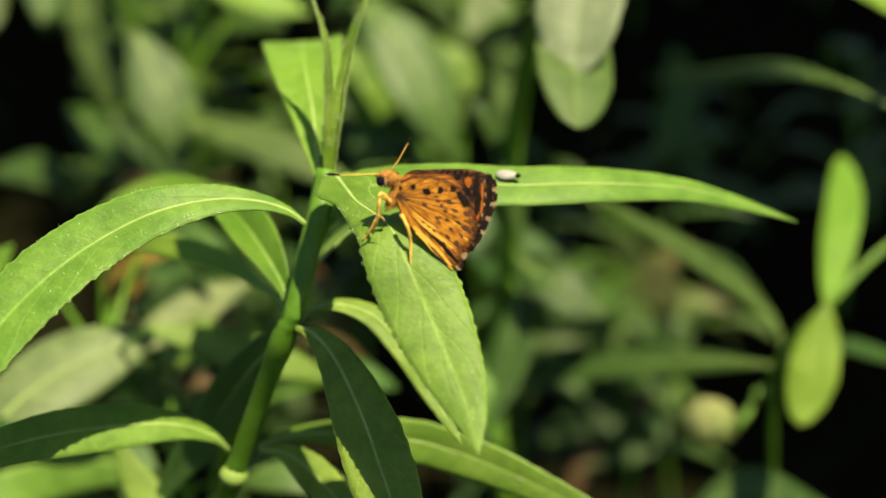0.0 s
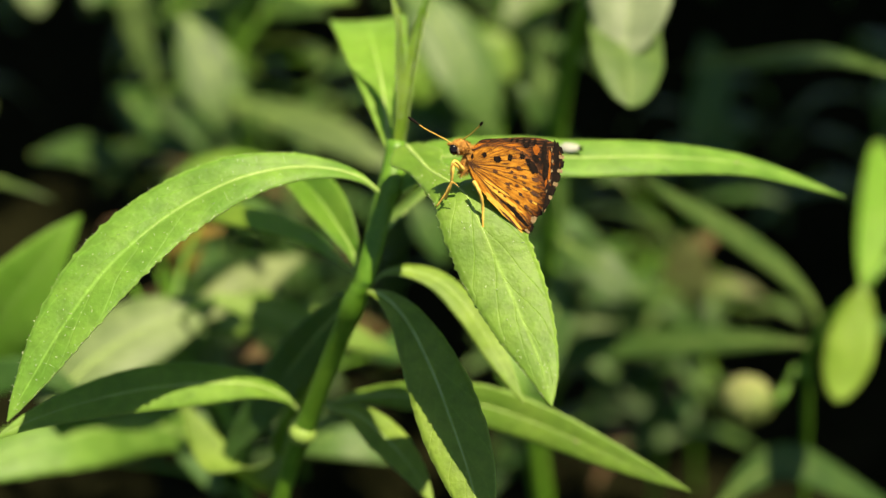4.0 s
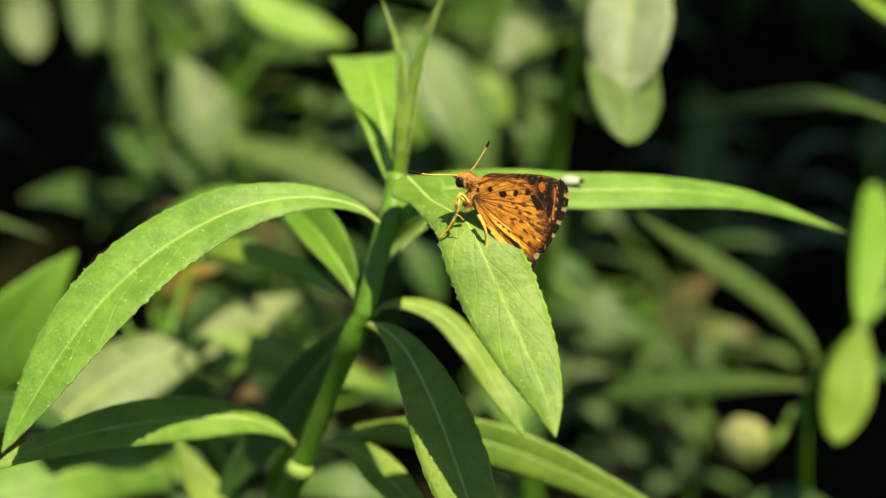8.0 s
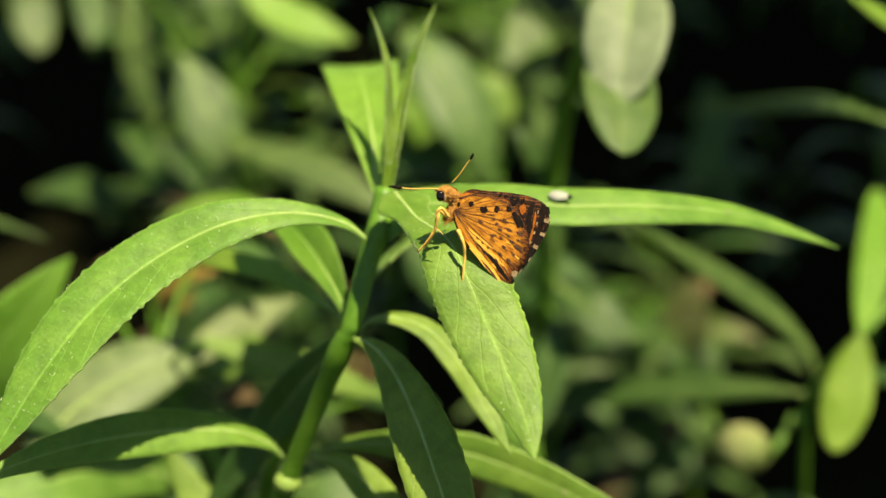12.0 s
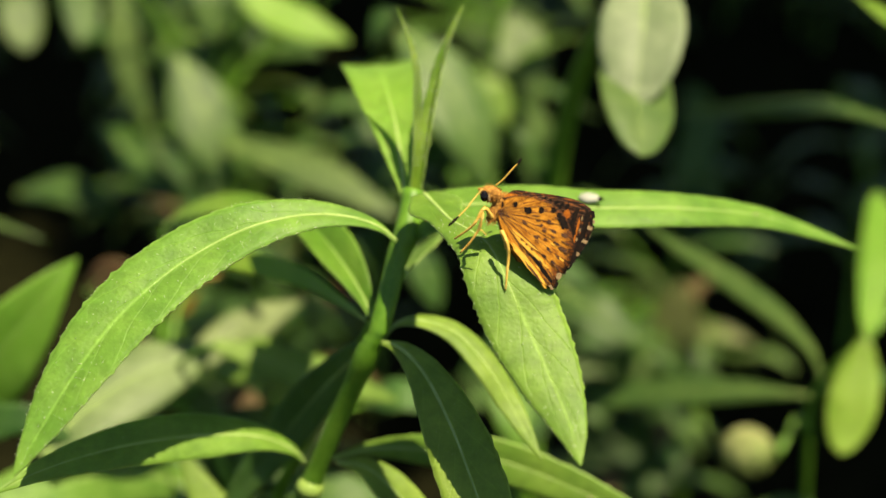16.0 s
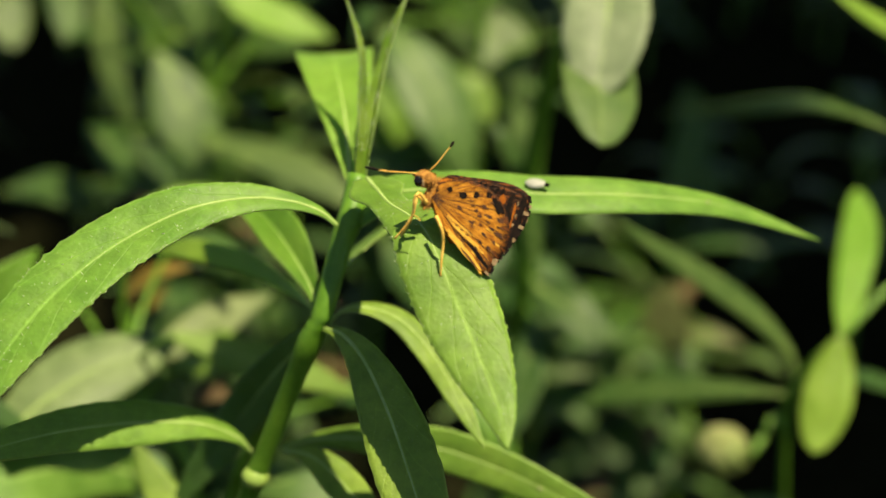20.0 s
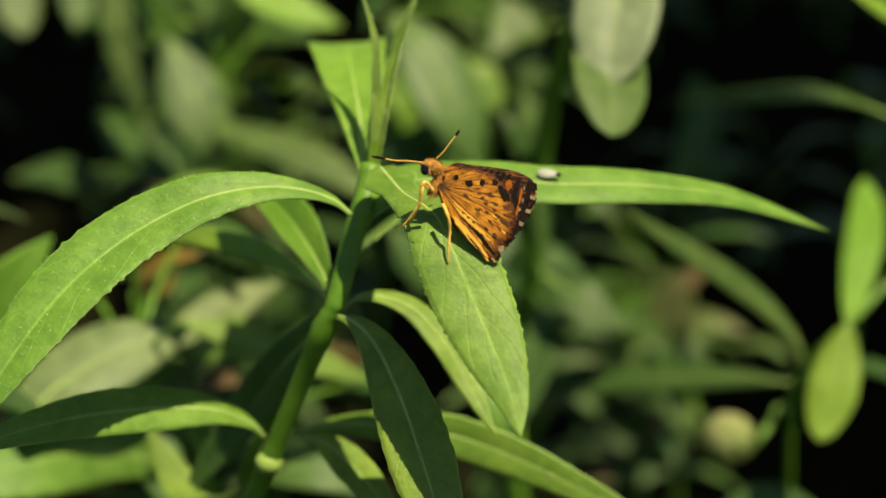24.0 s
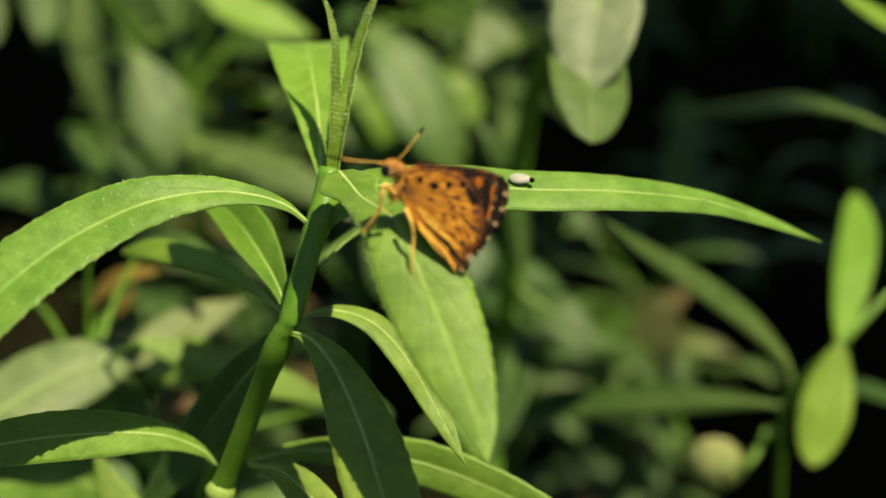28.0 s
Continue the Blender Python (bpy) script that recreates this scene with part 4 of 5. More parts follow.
# ---- undergrowth in the shade of the added tree ----
def shade_herb(seed, height):
    """A low herb of the shaded ground, at the origin."""
    rng = random.Random(seed)
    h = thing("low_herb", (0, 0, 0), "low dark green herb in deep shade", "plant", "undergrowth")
    stalk(h, "stem", [(0, 0, -5), (2, 3, height * 0.4), (-3, 4, height * 0.8), (0, 8, height)], 1.6, 0.8)
    for i in range(9):
        z = height * (0.35 + 0.65 * i / 8)
        a = i * 2.4 + rng.random()
        c, s = math.cos(a), math.sin(a)
        r = rng.uniform(38, 60)
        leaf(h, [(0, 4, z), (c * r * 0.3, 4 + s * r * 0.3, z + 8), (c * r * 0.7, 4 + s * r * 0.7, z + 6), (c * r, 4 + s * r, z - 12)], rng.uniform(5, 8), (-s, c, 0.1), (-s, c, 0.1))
    return h


def thicket_herb(seed, height):
    """A herb like the main one: narrow opposite leaves up a bent stem, at the origin."""
    rng = random.Random(seed)
    h = thing("thicket_herb", (0, 0, 0), "narrow-leaved green herb low in the thicket", "plant", "thicket herbs")
    bend = rng.uniform(-14, 14)
    stalk(h, "stem", [(0, 0, -5), (bend * 0.2, 0, height * 0.35), (bend * 0.6, 3, height * 0.7), (bend, 4, height)], 1.3, 0.7)
    for i in range(7):
        f = 0.3 + 0.7 * i / 6
        x0, z = bend * f * f, height * f
        a = i * 1.57 + rng.uniform(-0.5, 0.5)
        for turn in (0, math.pi):
            c, s = math.cos(a + turn), math.sin(a + turn)
            r, drop = rng.uniform(20, 38), rng.uniform(-14, 10)
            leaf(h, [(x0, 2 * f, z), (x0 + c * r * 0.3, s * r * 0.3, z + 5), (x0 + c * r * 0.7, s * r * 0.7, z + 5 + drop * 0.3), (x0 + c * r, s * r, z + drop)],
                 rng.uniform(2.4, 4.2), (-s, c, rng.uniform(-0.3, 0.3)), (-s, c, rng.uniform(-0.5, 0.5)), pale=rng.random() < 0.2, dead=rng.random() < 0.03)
    return h


rng = random.Random(21)
herbs = [thicket_herb(11, 78), thicket_herb(12, 100), thicket_herb(13, 122)]
for i in range(11):
    k = i % 3
    y = rng.uniform(0.30, 0.44)
    x = rng.uniform(-0.26, 0.22 if k < 2 else 0.1) * y
    if k == 2 and x < -0.05:
        k = 0
    turn = rng.uniform(0, 360)
    if i < 3:
        herbs[i].matrix_basis = pose(x, y, 0, 0, 0, turn)
    else:
        copy_thing(herbs[k], pose(x, y, 0, 0, 0, turn))

rng = random.Random(5)
kinds = [shade_herb(1, 70), shade_herb(2, 100), shade_herb(3, 130)]
spots = []
for i in range(44):
    x, y = rng.uniform(-0.55, 0.55), rng.uniform(0.44, 1.15)
    spots.append((x * (0.45 + y * 0.7), y))
for i, (x, y) in enumerate(spots):
    if i < 3:
        kinds[i].location = (x, y, 0)
        kinds[i].rotation_euler.z = i
    else:
        copy_thing(kinds[i % 3], pose(x, y, 0, 0, 0, rng.uniform(0, 360)))


# ---- unseen tree, added so that its crown shades the ground behind ----
def shade_tree():
    tree = thing("shade_tree", (1300, 1900, 0), "unseen tree added for shade, with a low dense leafy crown", "tree")
    bm = bmesh.new()
    line = [Vector(p) for p in ((1.3, 1.9, -0.05), (1.32, 1.88, 0.5), (1.28, 1.8, 1.1), (1.3, 1.6, 1.7))]
    tube(bm, [p for p in spline(line, 16)], [0.11 - 0.004 * i for i in range(17)], 14)
    part("trunk", bm, BARK, tree)
    for ends in (((1.28, 1.8, 1.0), (1.0, 1.3, 1.4), (0.7, 0.8, 1.55), (0.5, 0.4, 1.5)), ((1.28, 1.8, 1.1), (0.6, 1.5, 1.5), (0.0, 1.2, 1.6)), ((1.28, 1.8, 1.0), (1.9, 1.4, 1.5), (2.5, 1.1, 1.55)), ((1.29, 1.75, 1.2), (1.5, 1.2, 1.5), (1.6, 0.5, 1.55))):
        bm = bmesh.new()
        tube(bm, spline([Vector(p) for p in ends], 14), [0.05 - 0.003 * i for i in range(15)], 10)
        part("limb", bm, BARK, tree)
    rng = random.Random(9)
    bm = bmesh.new()
    for i in range(7000):
        a, r = rng.uniform(0, 2 * math.pi), rng.random() ** 0.5
        ragged = 1 + 0.05 * math.sin(9 * a) + 0.03 * math.sin(23 * a + 1)
        x, y = 1.3 + 1.7 * r * ragged * math.cos(a), 1.15 + 1.12 * r * ragged * math.sin(a)
        z = 1.5 + 0.35 * (1 - r * r) * rng.uniform(-0.4, 1.6) + rng.uniform(-0.1, 0.1)
        m = Matrix.Translation((x, y, z)) @ Euler((rng.uniform(-0.7, 0.7), rng.uniform(-0.7, 0.7), rng.uniform(0, 6.28))).to_matrix().to_4x4()
        q = [bm.verts.new(m @ Vector(p)) for p in ((-0.065, 0, 0), (-0.02, -0.03, 0.006), (0.03, -0.026, 0.006), (0.07, 0, -0.01), (0.03, 0.026, 0.006), (-0.02, 0.03, 0.006))]
        bm.faces.new((q[0], q[1], q[2], q[3]))
        bm.faces.new((q[0], q[3], q[4], q[5]))
    tagged(part("crown", bm, UNDER, tree), kind="stuff")


shade_tree()


# ---- the butterfly: x to its tail, z up, y away from the lit side ----
K = 0.0000248


def wing_place(cx, cy, y):
    """A place on the wing's plan, in metres."""
    return Vector(((cx - 370) * K, y, -(cy - 330) * K))


def closed_line(pts, n):
    return [p.to_2d() for p in spline([Vector((x, y, 0)) for x, y in pts], n)]


def sheet_y(cx, cy, y, bulge):
    return y - bulge * K * 14 * math.sin((cx - 380) / 360 * math.pi)


def wing(name, base, outline, y, bulge, mat, label):
    """A thin wing of rays from its base to its outline."""
    n, m = 72, 12
    rim = closed_line(outline, n)
    bm = bmesh.new()
    uvl = bm.loops.layers.uv.new("UVMap")
    sheets = []
    for dy in (-0.00002, 0.00002):
        rows = []
        for i in range(n + 1):
            row = []
            for j in range(m + 1):
                r = 0.03 + 0.97 * j / m
                cx, cy = base[0] + (rim[i].x - base[0]) * r, base[1] + (rim[i].y - base[1]) * r
                ripple = 0.00003 * math.sin(i * 2 * math.pi / 8) * r
                row.append(bm.verts.new(wing_place(cx, cy, sheet_y(cx, cy, y, bulge) + dy + ripple)))
            rows.append(row)
        sheets.append(rows)
    for rows, flip in zip(sheets, (False, True)):
        for i in range(n):
            for j in range(m):
                ids = ((i, j), (i + 1, j), (i + 1, j + 1), (i, j + 1))
                ids = ids[::-1] if flip else ids
                f = bm.faces.new([rows[a][b] for a, b in ids])
                for loop, (a, b) in zip(f.loops, ids):
                    loop[uvl].uv = (a / n, b / m)
    for i in range(n):
        bm.faces.new((sheets[0][i][m], sheets[0][i + 1][m], sheets[1][i + 1][m], sheets[1][i][m]))
    bmesh.ops.recalc_face_normals(bm, faces=bm.faces)
    return part(name, bm, mat, butterfly, label), rim


def blot(parent, name, cx, cy, rx, ry, turn, y, mat, seed=0):
    """A patch of scales a hair proud of the wing, following its curve, uneven in outline."""
    bm = bmesh.new()
    rng = random.Random(seed + cx * 7 + cy)
    c, s = math.cos(turn), math.sin(turn)
    reach = [rng.uniform(0.72, 1.2) for _ in range(20)]

    def spot(i, f):
        a = i * math.pi / 10
        px, py = rx * reach[i] * f * math.cos(a), ry * reach[i] * f * math.sin(a)
        gx, gy = cx + c * px - s * py, cy + s * px + c * py
        return wing_place(gx, gy, sheet_y(gx, gy, y, 1) - 0.00006)

    rings = [[bm.verts.new(spot(i, f)) for i in range(20)] for f in (0.35, 0.7, 1.0)]
    hub = bm.verts.new(wing_place(cx, cy, sheet_y(cx, cy, y, 1) - 0.00006))
    low = [bm.verts.new(v.co + Vector((0, 0.00006, 0))) for v in rings[2]]
    for i in range(20):
        j = (i + 1) % 20
        bm.faces.new((hub, rings[0][i], rings[0][j]))
        for p, q in ((rings[0], rings[1]), (rings[1], rings[2]), (rings[2], low)):
            bm.faces.new((p[i], p[j], q[j], q[i]))
    bmesh.ops.recalc_face_normals(bm, faces=bm.faces)
    part(name, bm, mat, parent, smooth=False)


def vein(parent, a, b, y, mat, r=1.3, bow=6):
    bm = bmesh.new()
    mid = ((a[0] + b[0]) / 2 + bow * 0.4, (a[1] + b[1]) / 2 - bow)
    line = [wing_place(p.x, p.y, sheet_y(p.x, p.y, y, 1) - 0.00002) for p in closed_line([a, mid, b], 12)]
    tube(bm, line, [r * K * (1.2 - 0.5 * i / 12) for i in range(13)], 5)
    part("vein", bm, mat, parent)


def fringe(parent, rim, first, last, y, base):
    """Alternating pale and dark tufts along the wing's rim."""
    step = 2
    for j, i in enumerate(range(first, last - step, step)):
        bm = bmesh.new()
        a, b = rim[i], rim[i + step]
        if j % 2:
            a, b = a.lerp(b, 0.25), a.lerp(b, 0.75)
        quad = []
        inner = -13 if j % 2 else -6
        for p, out in ((a, inner), (b, inner), (b, 8), (a, 8)):
            d = (p - Vector(base)).normalized()
            q = p + d * out
            quad.append(wing_place(q.x, q.y, sheet_y(q.x, q.y, y, 1 if y < 0 else -1) - 0.00002 * (j % 2)))
        vs = [[bm.verts.new(v + Vector((0, dy, 0))) for v in quad] for dy in (-0.000045, 0.00003)]
        bm.faces.new(vs[0])
        bm.faces.new(vs[1][::-1])
        for e in range(4):
            bm.faces.new((vs[0][e], vs[0][(e + 1) % 4], vs[1][(e + 1) % 4], vs[1][e]))
        bmesh.ops.recalc_face_normals(bm, faces=bm.faces)
        part("fringe_tuft", bm, FRINGE if j % 2 else SOOT, parent, smooth=False)


def blob(name, at, size, mat, label="", turn=0.0, parent=None, fuzz=0.0, seed=1):
    """A rounded body piece, with short fuzz where it is given."""
    bm = bmesh.new()
    bmesh.ops.create_uvsphere(bm, u_segments=24, v_segments=16, radius=1)
    rng = random.Random(seed)
    for v in bm.verts:
        v.co *= 1 + fuzz * 0.3 * noise.noise(v.co * 4)
    m = Matrix.Translation(wing_place(*at, 0)) @ Matrix.Rotation(turn, 4, "Y") @ Matrix.Diagonal((*[s * K for s in size], 1))
    if fuzz:
        for i in range(500):
            d = Vector((rng.gauss(0, 1), rng.gauss(0, 1), rng.gauss(0, 1))).normalized()
            t = d.orthogonal().normalized() * 0.035
            lean = Vector((0.25, 0, -0.1))
            vs = [bm.verts.new(d * 0.97 + t), bm.verts.new(d * 0.97 - t), bm.verts.new(d * (1 + fuzz * rng.uniform(0.5, 1.2)) + lean * fuzz)]
            bm.faces.new(vs)
    bm.transform(m)
    return part(name, bm, mat, parent or butterfly, label)


def limb_part(name, pts, r0, r1, mat, label=""):
    """A jointed leg or feeler through (plan x, plan y, metres towards the viewer)."""
    bm = bmesh.new()
    line = spline([wing_place(x, y, -d) for x, y, d in pts], 24)
    tube(bm, line, [(r0 + (r1 - r0) * i / 24) * K * (1 + 0.12 * math.sin(i * 1.7)) for i in range(25)], 8)
    return part(name, bm, mat, butterfly, label)


butterfly = new("butterfly")
butterfly.empty_display_size = 0.005
tagged(butterfly, "small orange skipper butterfly with black-spotted closed wings on a leaf", "butterfly")
FORE = ((395, 268), [(400, 258), (432, 226), (505, 221), (585, 217), (662, 219), (712, 231), (745, 250), (757, 290), (755, 330), (741, 380), (716, 440), (690, 490), (662, 528), (600, 505), (520, 440), (440, 360), (402, 300)])
HIND = ((378, 322), [(392, 282), (425, 258), (480, 248), (545, 254), (612, 284), (660, 340), (684, 400), (690, 445), (680, 490), (660, 530), (640, 562), (624, 596), (600, 594), (545, 552), (485, 492), (432, 432), (398, 380)])
near_fore, far_wings = None, ()
for side in (1, -1):
    y1, y2 = -0.00022 * side, -0.00042 * side
    near = side == 1
    f, rim = wing("forewing", *FORE, y1, side, WING_FORE, "red-orange forewing with sooty tip and pale-chequered fringe")
    h, rim2 = wing("hindwing", *HIND, y2, side, WING_HIND, "yellow-orange hindwing with black spots")
    far_wings = (f, h)
    fringe(f, rim, 26, 58, y1, FORE[0])
    fringe(h, rim2, 44, 50, y2, HIND[0])
    if near:
        near_fore = f
        for i in (10, 14, 18, 22, 26):
            vein(f, FORE[0], rim[i], y1, VEIN, 2.0)
        for i, p in enumerate(((553, 229, 5, 9, 0.5), (575, 230, 6, 10, 0.5), (601, 233, 7, 12, 0.5), (624, 232, 6, 11, 0.5), (646, 236, 8, 12, 0.4), (683, 277, 13, 52, 0.1), (689, 353, 14, 52, 0.1), (672, 428, 16, 50, 0.3), (734, 277, 14, 48, -0.1), (731, 353, 14, 56, 0.1), (706, 443, 15, 50, 0.3), (612, 248, 14, 12, 0.2), (649, 300, 12, 22, -0.4))):
            blot(f, "dark_patch", *p, y1, SOOT, i)
        for i, p in enumerate(((651, 266, 13, 20, -0.3), (706, 300, 5, 34, 0.0), (704, 360, 5, 30, 0.1), (687, 405, 5, 26, 0.3))):
            blot(f, "orange_patch", *p, y1 - 0.00001, EMBER, i)
        for i, p in enumerate(((714, 266, 3, 9, -0.1), (717, 312, 4, 8, 0.1), (714, 350, 4, 7, 0.1), (706, 390, 4, 7, 0.2), (692, 432, 4, 7, 0.3))):
            blot(f, "pale_spot", *p, y1 - 0.00003, FRINGE, i)
        for i in range(6, 58, 4):
            vein(h, HIND[0], rim2[i], y2, VEIN, 1.2 if i % 8 else 2.0, 4 + i % 5)
        for i, p in enumerate(((444, 287, 11, 11, 0.0), (496, 307, 16, 14, 0.3), (547, 300, 11, 14, 0.2), (595, 294, 11, 13, 0.0), (396, 294, 5, 11, 0.2), (367, 274, 8, 14, 0.5))):
            blot(h, "dark_spot", *p, y2, SOOT, i)
        for i, p in enumerate(((636, 336, 16, 30, -0.6), (619, 315, 10, 16, -0.5))):
            blot(h, "dark_patch", *p, y2, SOOT, i)
        for i, p in enumerate(((419, 334, 9, 4, 0.5), (487, 354, 11, 6, 0.4), (553, 356, 7, 6, 0.3), (581, 339, 9, 7, 0.2), (566, 377, 10, 6, 0.3), (536, 404, 10, 5, 0.5), (483, 420, 8, 4, 0.7), (503, 437, 7, 4, 0.7), (525, 454, 7, 4, 0.7), (604, 377, 10, 6, 0.3), (619, 422, 14, 6, 0.4), (589, 443, 10, 4, 0.5), (574, 473, 9, 5, 0.7), (646, 443, 22, 8, 0.5), (648, 390, 16, 7, 0.3), (612, 496, 12, 6, 0.6), (574, 409, 8, 4, 0.5), (630, 473, 14, 6, 0.6))):
            blot(h, "brown_spot", *p, y2, VEIN, i)
        for i in range(4, 14):
            a = rim2[8 + 3 * i]
            turn = math.atan2(a.y - HIND[0][1], a.x - HIND[0][0])
            for j, r in enumerate((0.55, 0.72, 0.88)):
                cx, cy = HIND[0][0] + (a.x - HIND[0][0]) * r, HIND[0][1] + (a.y - HIND[0][1]) * r
                if (i * 5 + j * 3) % 4:
                    blot(h, "dark_dash", cx, cy, 9 + (i + j) % 3 * 3 + 6 * (j == 2), 2.2 + (i * j) % 3 * 0.8, turn, y2, VEIN, i + 20 * j)
                elif j and i > 6:
                    blot(h, "yellow_dash", cx + 5, cy, 13, 3.2, turn, y2 - 0.000004, YELLOW, i + 20 * j)
        blot(h, "yellow_streak", 520, 458, 100, 7, 0.68, y2, YELLOW, 5)
        blot(h, "yellow_streak", 500, 424, 66, 4, 0.60, y2, YELLOW, 7)
        blot(h, "yellow_streak", 520, 514, 122, 12, 0.80, y2, YELLOW, 4)
        blot(h, "dark_fold", 575, 528, 78, 9, 0.79, y2 - 0.000004, SOOT, 3)
        blot(h, "dark_fold", 520, 476, 60, 3, 0.76, y2 - 0.000004, SOOT, 8)
        blot(h, "dark_margin", 690, 470, 7, 44, 0.22, y2 - 0.000004, SOOT, 9)
        blot(h, "dark_margin", 540, 540, 60, 4, 0.80, y2 - 0.000006, VEIN, 10)
        blot(h, "pale_corner", 640, 546, 12, 16, 0.5, y2 - 0.00002, FRINGE, 6)
blob("thorax", (386, 306), (30, 14, 66), FUR, "furry orange-brown thorax", 0.55, fuzz=0.35, seed=2)
blob("abdomen", (470, 440), (130, 15, 20), FUR, "", 0.82, fuzz=0.1, seed=3)
head = blob("head", (350, 256), (42, 34, 32), FUR, "furry orange head", 0.2, fuzz=0.3, seed=4)
eye = blob("eye", (321, 268), (17, 12, 22), EYEBLACK, "glossy black eye", -0.2, parent=head)
eye.location.y -= 0.00075
ring = blob("eye_ring", (339, 274), (5, 6, 16), FRINGE, "pale patch behind the eye", -0.2, parent=head)
ring.location.y -= 0.0008
blob("palp", (316, 246), (20, 12, 9), FUR, "", 0.3, parent=head, fuzz=0.3, seed=5)
feelers = []
for pts, tip in (([(362, 222, 0.0003), (385, 190, 0.0004), (412, 140, 0.0005), (424, 120, 0.0005)], [(422, 124, 0.0005), (430, 105, 0.0005), (433, 97, 0.0005)]),
                 ([(312, 240, 0.0006), (260, 243, 0.0009), (210, 248, 0.0012), (165, 248, 0.0014)], [(168, 248, 0.0014), (140, 246, 0.0015), (113, 245, 0.0015)])):
    a = limb_part("antenna", pts, 2.2, 2.4, LEG, "thin yellow antenna with black club")
    bm = bmesh.new()
    line = spline([wing_place(x, y, -d) for x, y, d in tip], 12)
    tube(bm, line, [K * (2.3 + 3.6 * math.sin(math.pi * i / 12) ** 0.7) for i in range(13)], 8)
    part("club", bm, SOOT, a, "black antenna club")
    feelers.append((a, wing_place(pts[0][0], pts[0][1], -pts[0][2])))
legs = []
for pts in ([(360, 350, 0.0009), (340, 325, 0.0013), (320, 318, 0.0015), (316, 360, 0.0016), (310, 400, 0.0012), (285, 450, 0.0008), (252, 496, 0.0003)],
            [(400, 395, 0.0009), (412, 415, 0.0012), (428, 450, 0.0014), (437, 500, 0.0010), (437, 560, 0.0010), (440, 622, 0.0007)],
            [(355, 345, 0.0002), (318, 322, 0.0004), (312, 380, 0.0004), (300, 420, 0.0), (268, 478, -0.0012)],
            [(410, 400, -0.0006), (430, 440, -0.0012), (440, 480, -0.0018), (450, 520, -0.0024)]):
    legs.append(limb_part("leg", pts, 7.8, 3.6, LEG, "slender yellow leg"))
limb_part("leg_spur", [(311, 398, 0.0016), (325, 404, 0.0016), (341, 418, 0.0016)], 3.0, 1.5, LEG)


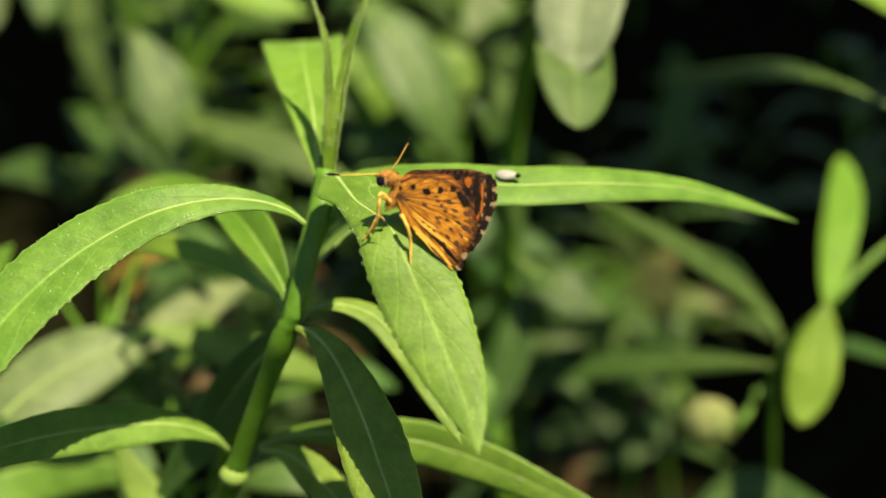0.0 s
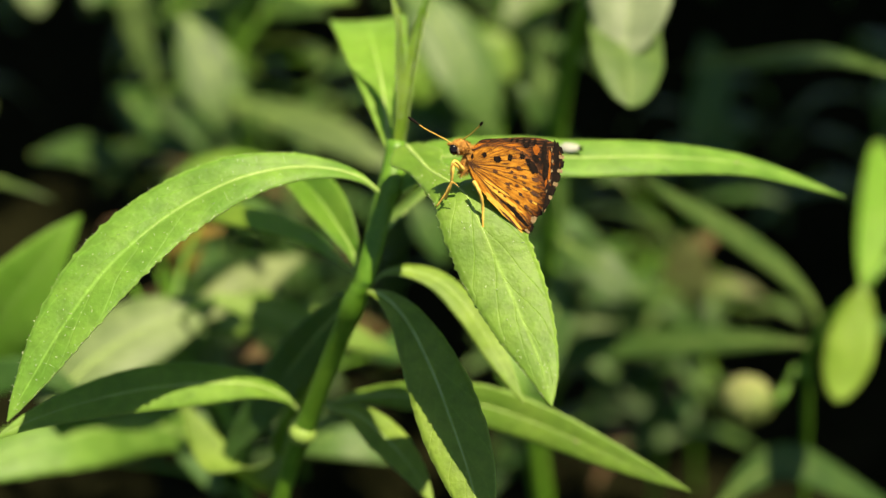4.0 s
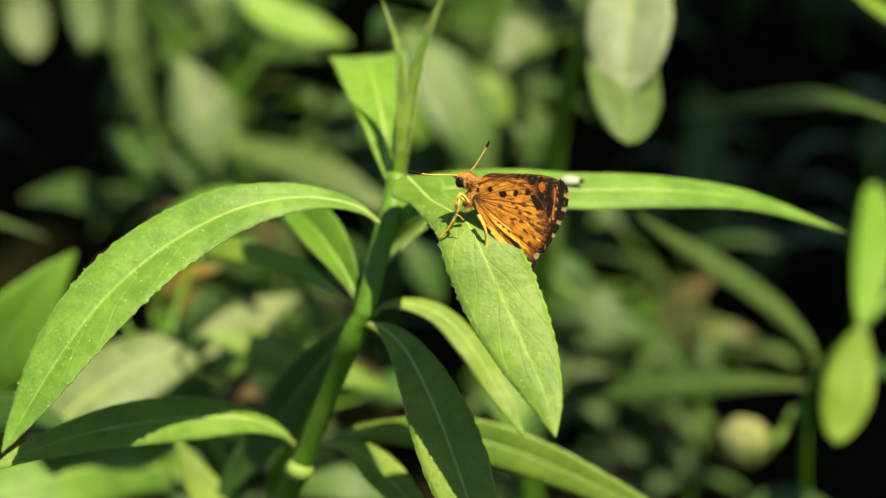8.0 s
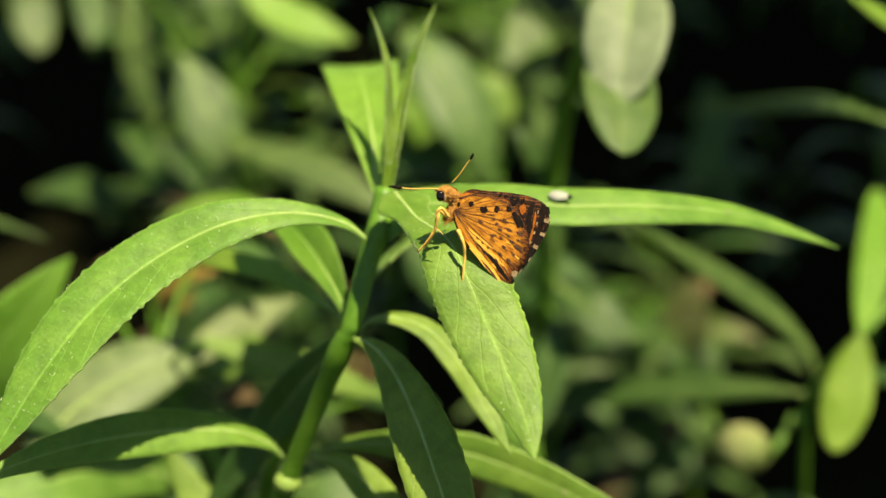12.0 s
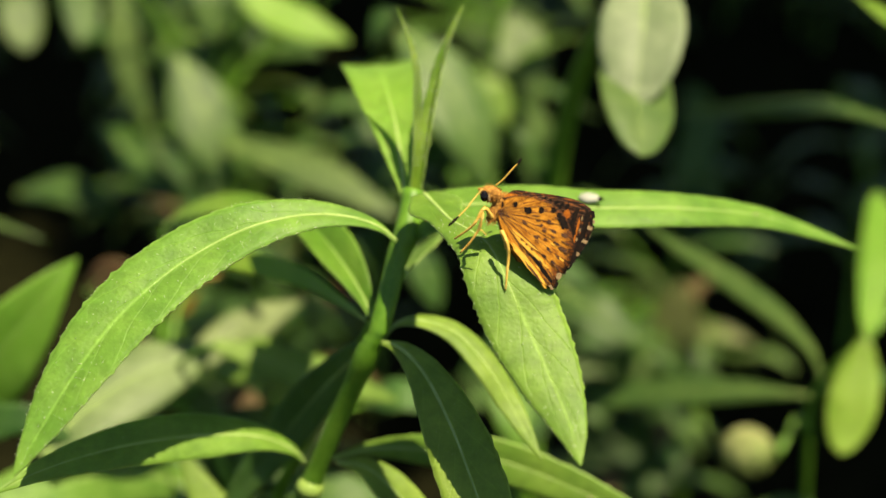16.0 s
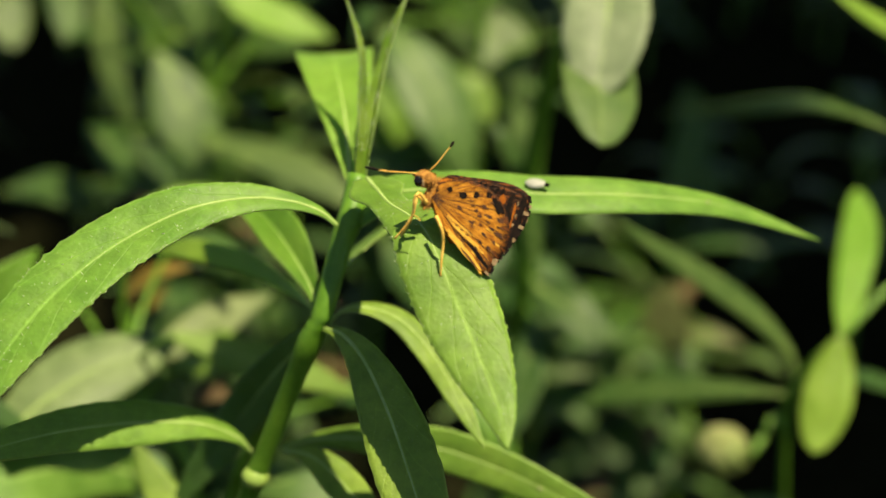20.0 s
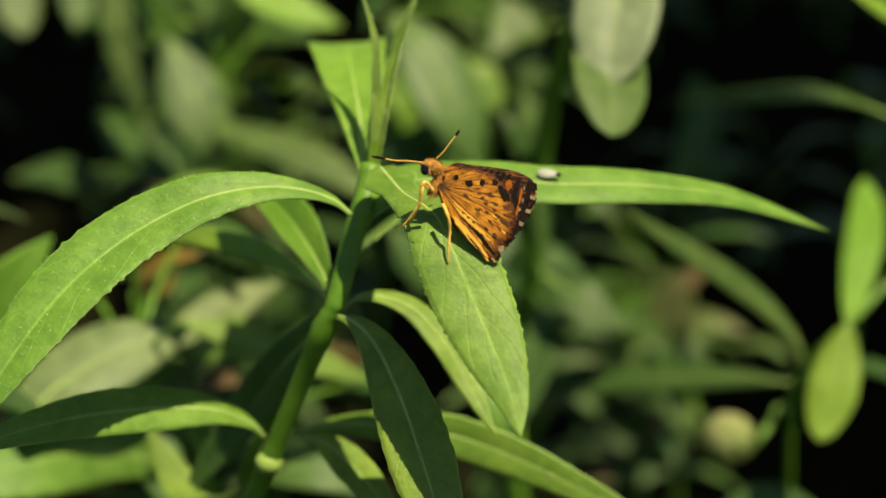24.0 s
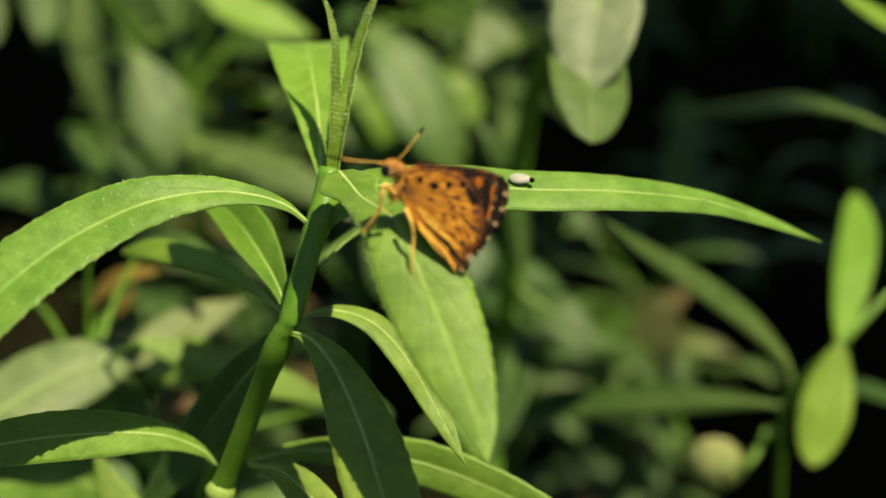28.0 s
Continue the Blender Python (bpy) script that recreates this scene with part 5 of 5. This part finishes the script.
def motions():
    walk(butterfly, [
        (0.0, pose(-0.00464, 0.10600, 0.20587, -25.0, 0.8, 0.0)),
        (1.0, pose(-0.00469, 0.10604, 0.20630, -25.1, 0.7, 0.5)),
        (2.0, pose(-0.00505, 0.10608, 0.20651, -25.3, 1.4, 1.0)),
        (3.0, pose(-0.00498, 0.10612, 0.20616, -25.4, 0.0, 1.5)),
        (6.0, pose(-0.00504, 0.10594, 0.20559, -24.8, 2.3, 1.8)),
        (7.0, pose(-0.00467, 0.10601, 0.20600, -24.1, 4.1, 2.5)),
        (8.0, pose(-0.00472, 0.10608, 0.20541, -23.4, 3.4, 3.2)),
        (9.0, pose(-0.00501, 0.10615, 0.20563, -22.7, 3.9, 3.9)),
        (10.0, pose(-0.00450, 0.10597, 0.20620, -23.2, 5.7, 3.5)),
        (11.0, pose(-0.00515, 0.10580, 0.20601, -23.8, 5.9, 3.0)),
        (14.0, pose(-0.00469, 0.10517, 0.20644, -23.6, 4.1, 1.4)),
        (15.0, pose(-0.00472, 0.10497, 0.20607, -23.3, 3.6, 1.5)),
        (16.0, pose(-0.00467, 0.10503, 0.20652, -23.2, 5.6, 1.4)),
        (17.0, pose(-0.00481, 0.10510, 0.20644, -23.2, 6.9, 1.3)),
        (18.0, pose(-0.00479, 0.10501, 0.20631, -23.2, 5.1, 1.5)),
        (19.0, pose(-0.00442, 0.10492, 0.20604, -23.2, 5.9, 1.6)),
        (20.0, pose(-0.00452, 0.10491, 0.20620, -22.7, 5.3, 2.1)),
        (21.0, pose(-0.00438, 0.10495, 0.20644, -23.2, 5.2, 1.6)),
        (22.0, pose(-0.00492, 0.10498, 0.20637, -23.7, 6.3, 1.2)),
        (25.0, pose(-0.00524, 0.10501, 0.20628, -23.2, 3.2, 1.4)),
        (26.0, pose(-0.00524, 0.10490, 0.20616, -23.5, 4.3, 2.3)),
        (27.0, pose(-0.00329, 0.10501, 0.20653, -23.3, 0.6, 2.4)),
        (28.0, pose(-0.00502, 0.10500, 0.20632, -22.4, 3.7, 1.5)),
    ])
    for w in far_wings:
        walk(w, [(t, pose(0, 0, 0, 0, a, 0)) for t, a in ((0, 0), (9, 0), (11.5, 1.5), (13.5, 4), (25, 4), (28, 2))])

    def swing(a, b, at):
        return Matrix.Translation(at) @ pose(0, 0, 0, b, a, 0) @ Matrix.Translation(-at)

    walk(feelers[0][0], [(t, swing(a, b, feelers[0][1])) for t, a, b in ((0, 0, 0), (1.5, 2, 0), (2, 8, 50), (3.5, 0, 60), (5.5, 0, 60), (6.5, 0, 0), (11.5, 0, 0), (13.2, 0, 75), (14, 0, 75), (14.5, 6, 0), (15.2, 8, 10), (15.5, 0, 75), (16, 8, 0), (17.4, 4, 0), (28, 4, 0))])
    walk(feelers[1][0], [(t, swing(a, 0, feelers[1][1])) for t, a in ((0, 0), (1.5, 0), (2, -40), (2.6, 0), (3.5, 30), (5.5, 32), (6.5, 2), (7, 14), (8, 2), (14.5, -2), (15.2, -8), (15.5, -50), (17, -52), (17.2, 4), (20, 2), (28, 3))])
    root = wing_place(*FORE[0], 0)
    walk(near_fore, [(t, swing(a, 0, root)) for t, a in ((0, 0), (9, 1), (11, 3), (14, 8), (21, 9), (22.5, 7), (25, 7), (27, 9), (28, 3))])
    hip = wing_place(355, 345, 0)
    walk(legs[2], [(t, swing(a, 0, hip)) for t, a in ((0, -4), (1.6, -4), (2, 16), (2.5, -4), (6.6, -4), (7, 14), (7.4, -4), (15.2, -4), (15.5, 22), (16.2, 18), (17, 22), (17.2, -4), (28, -4))])


motions()
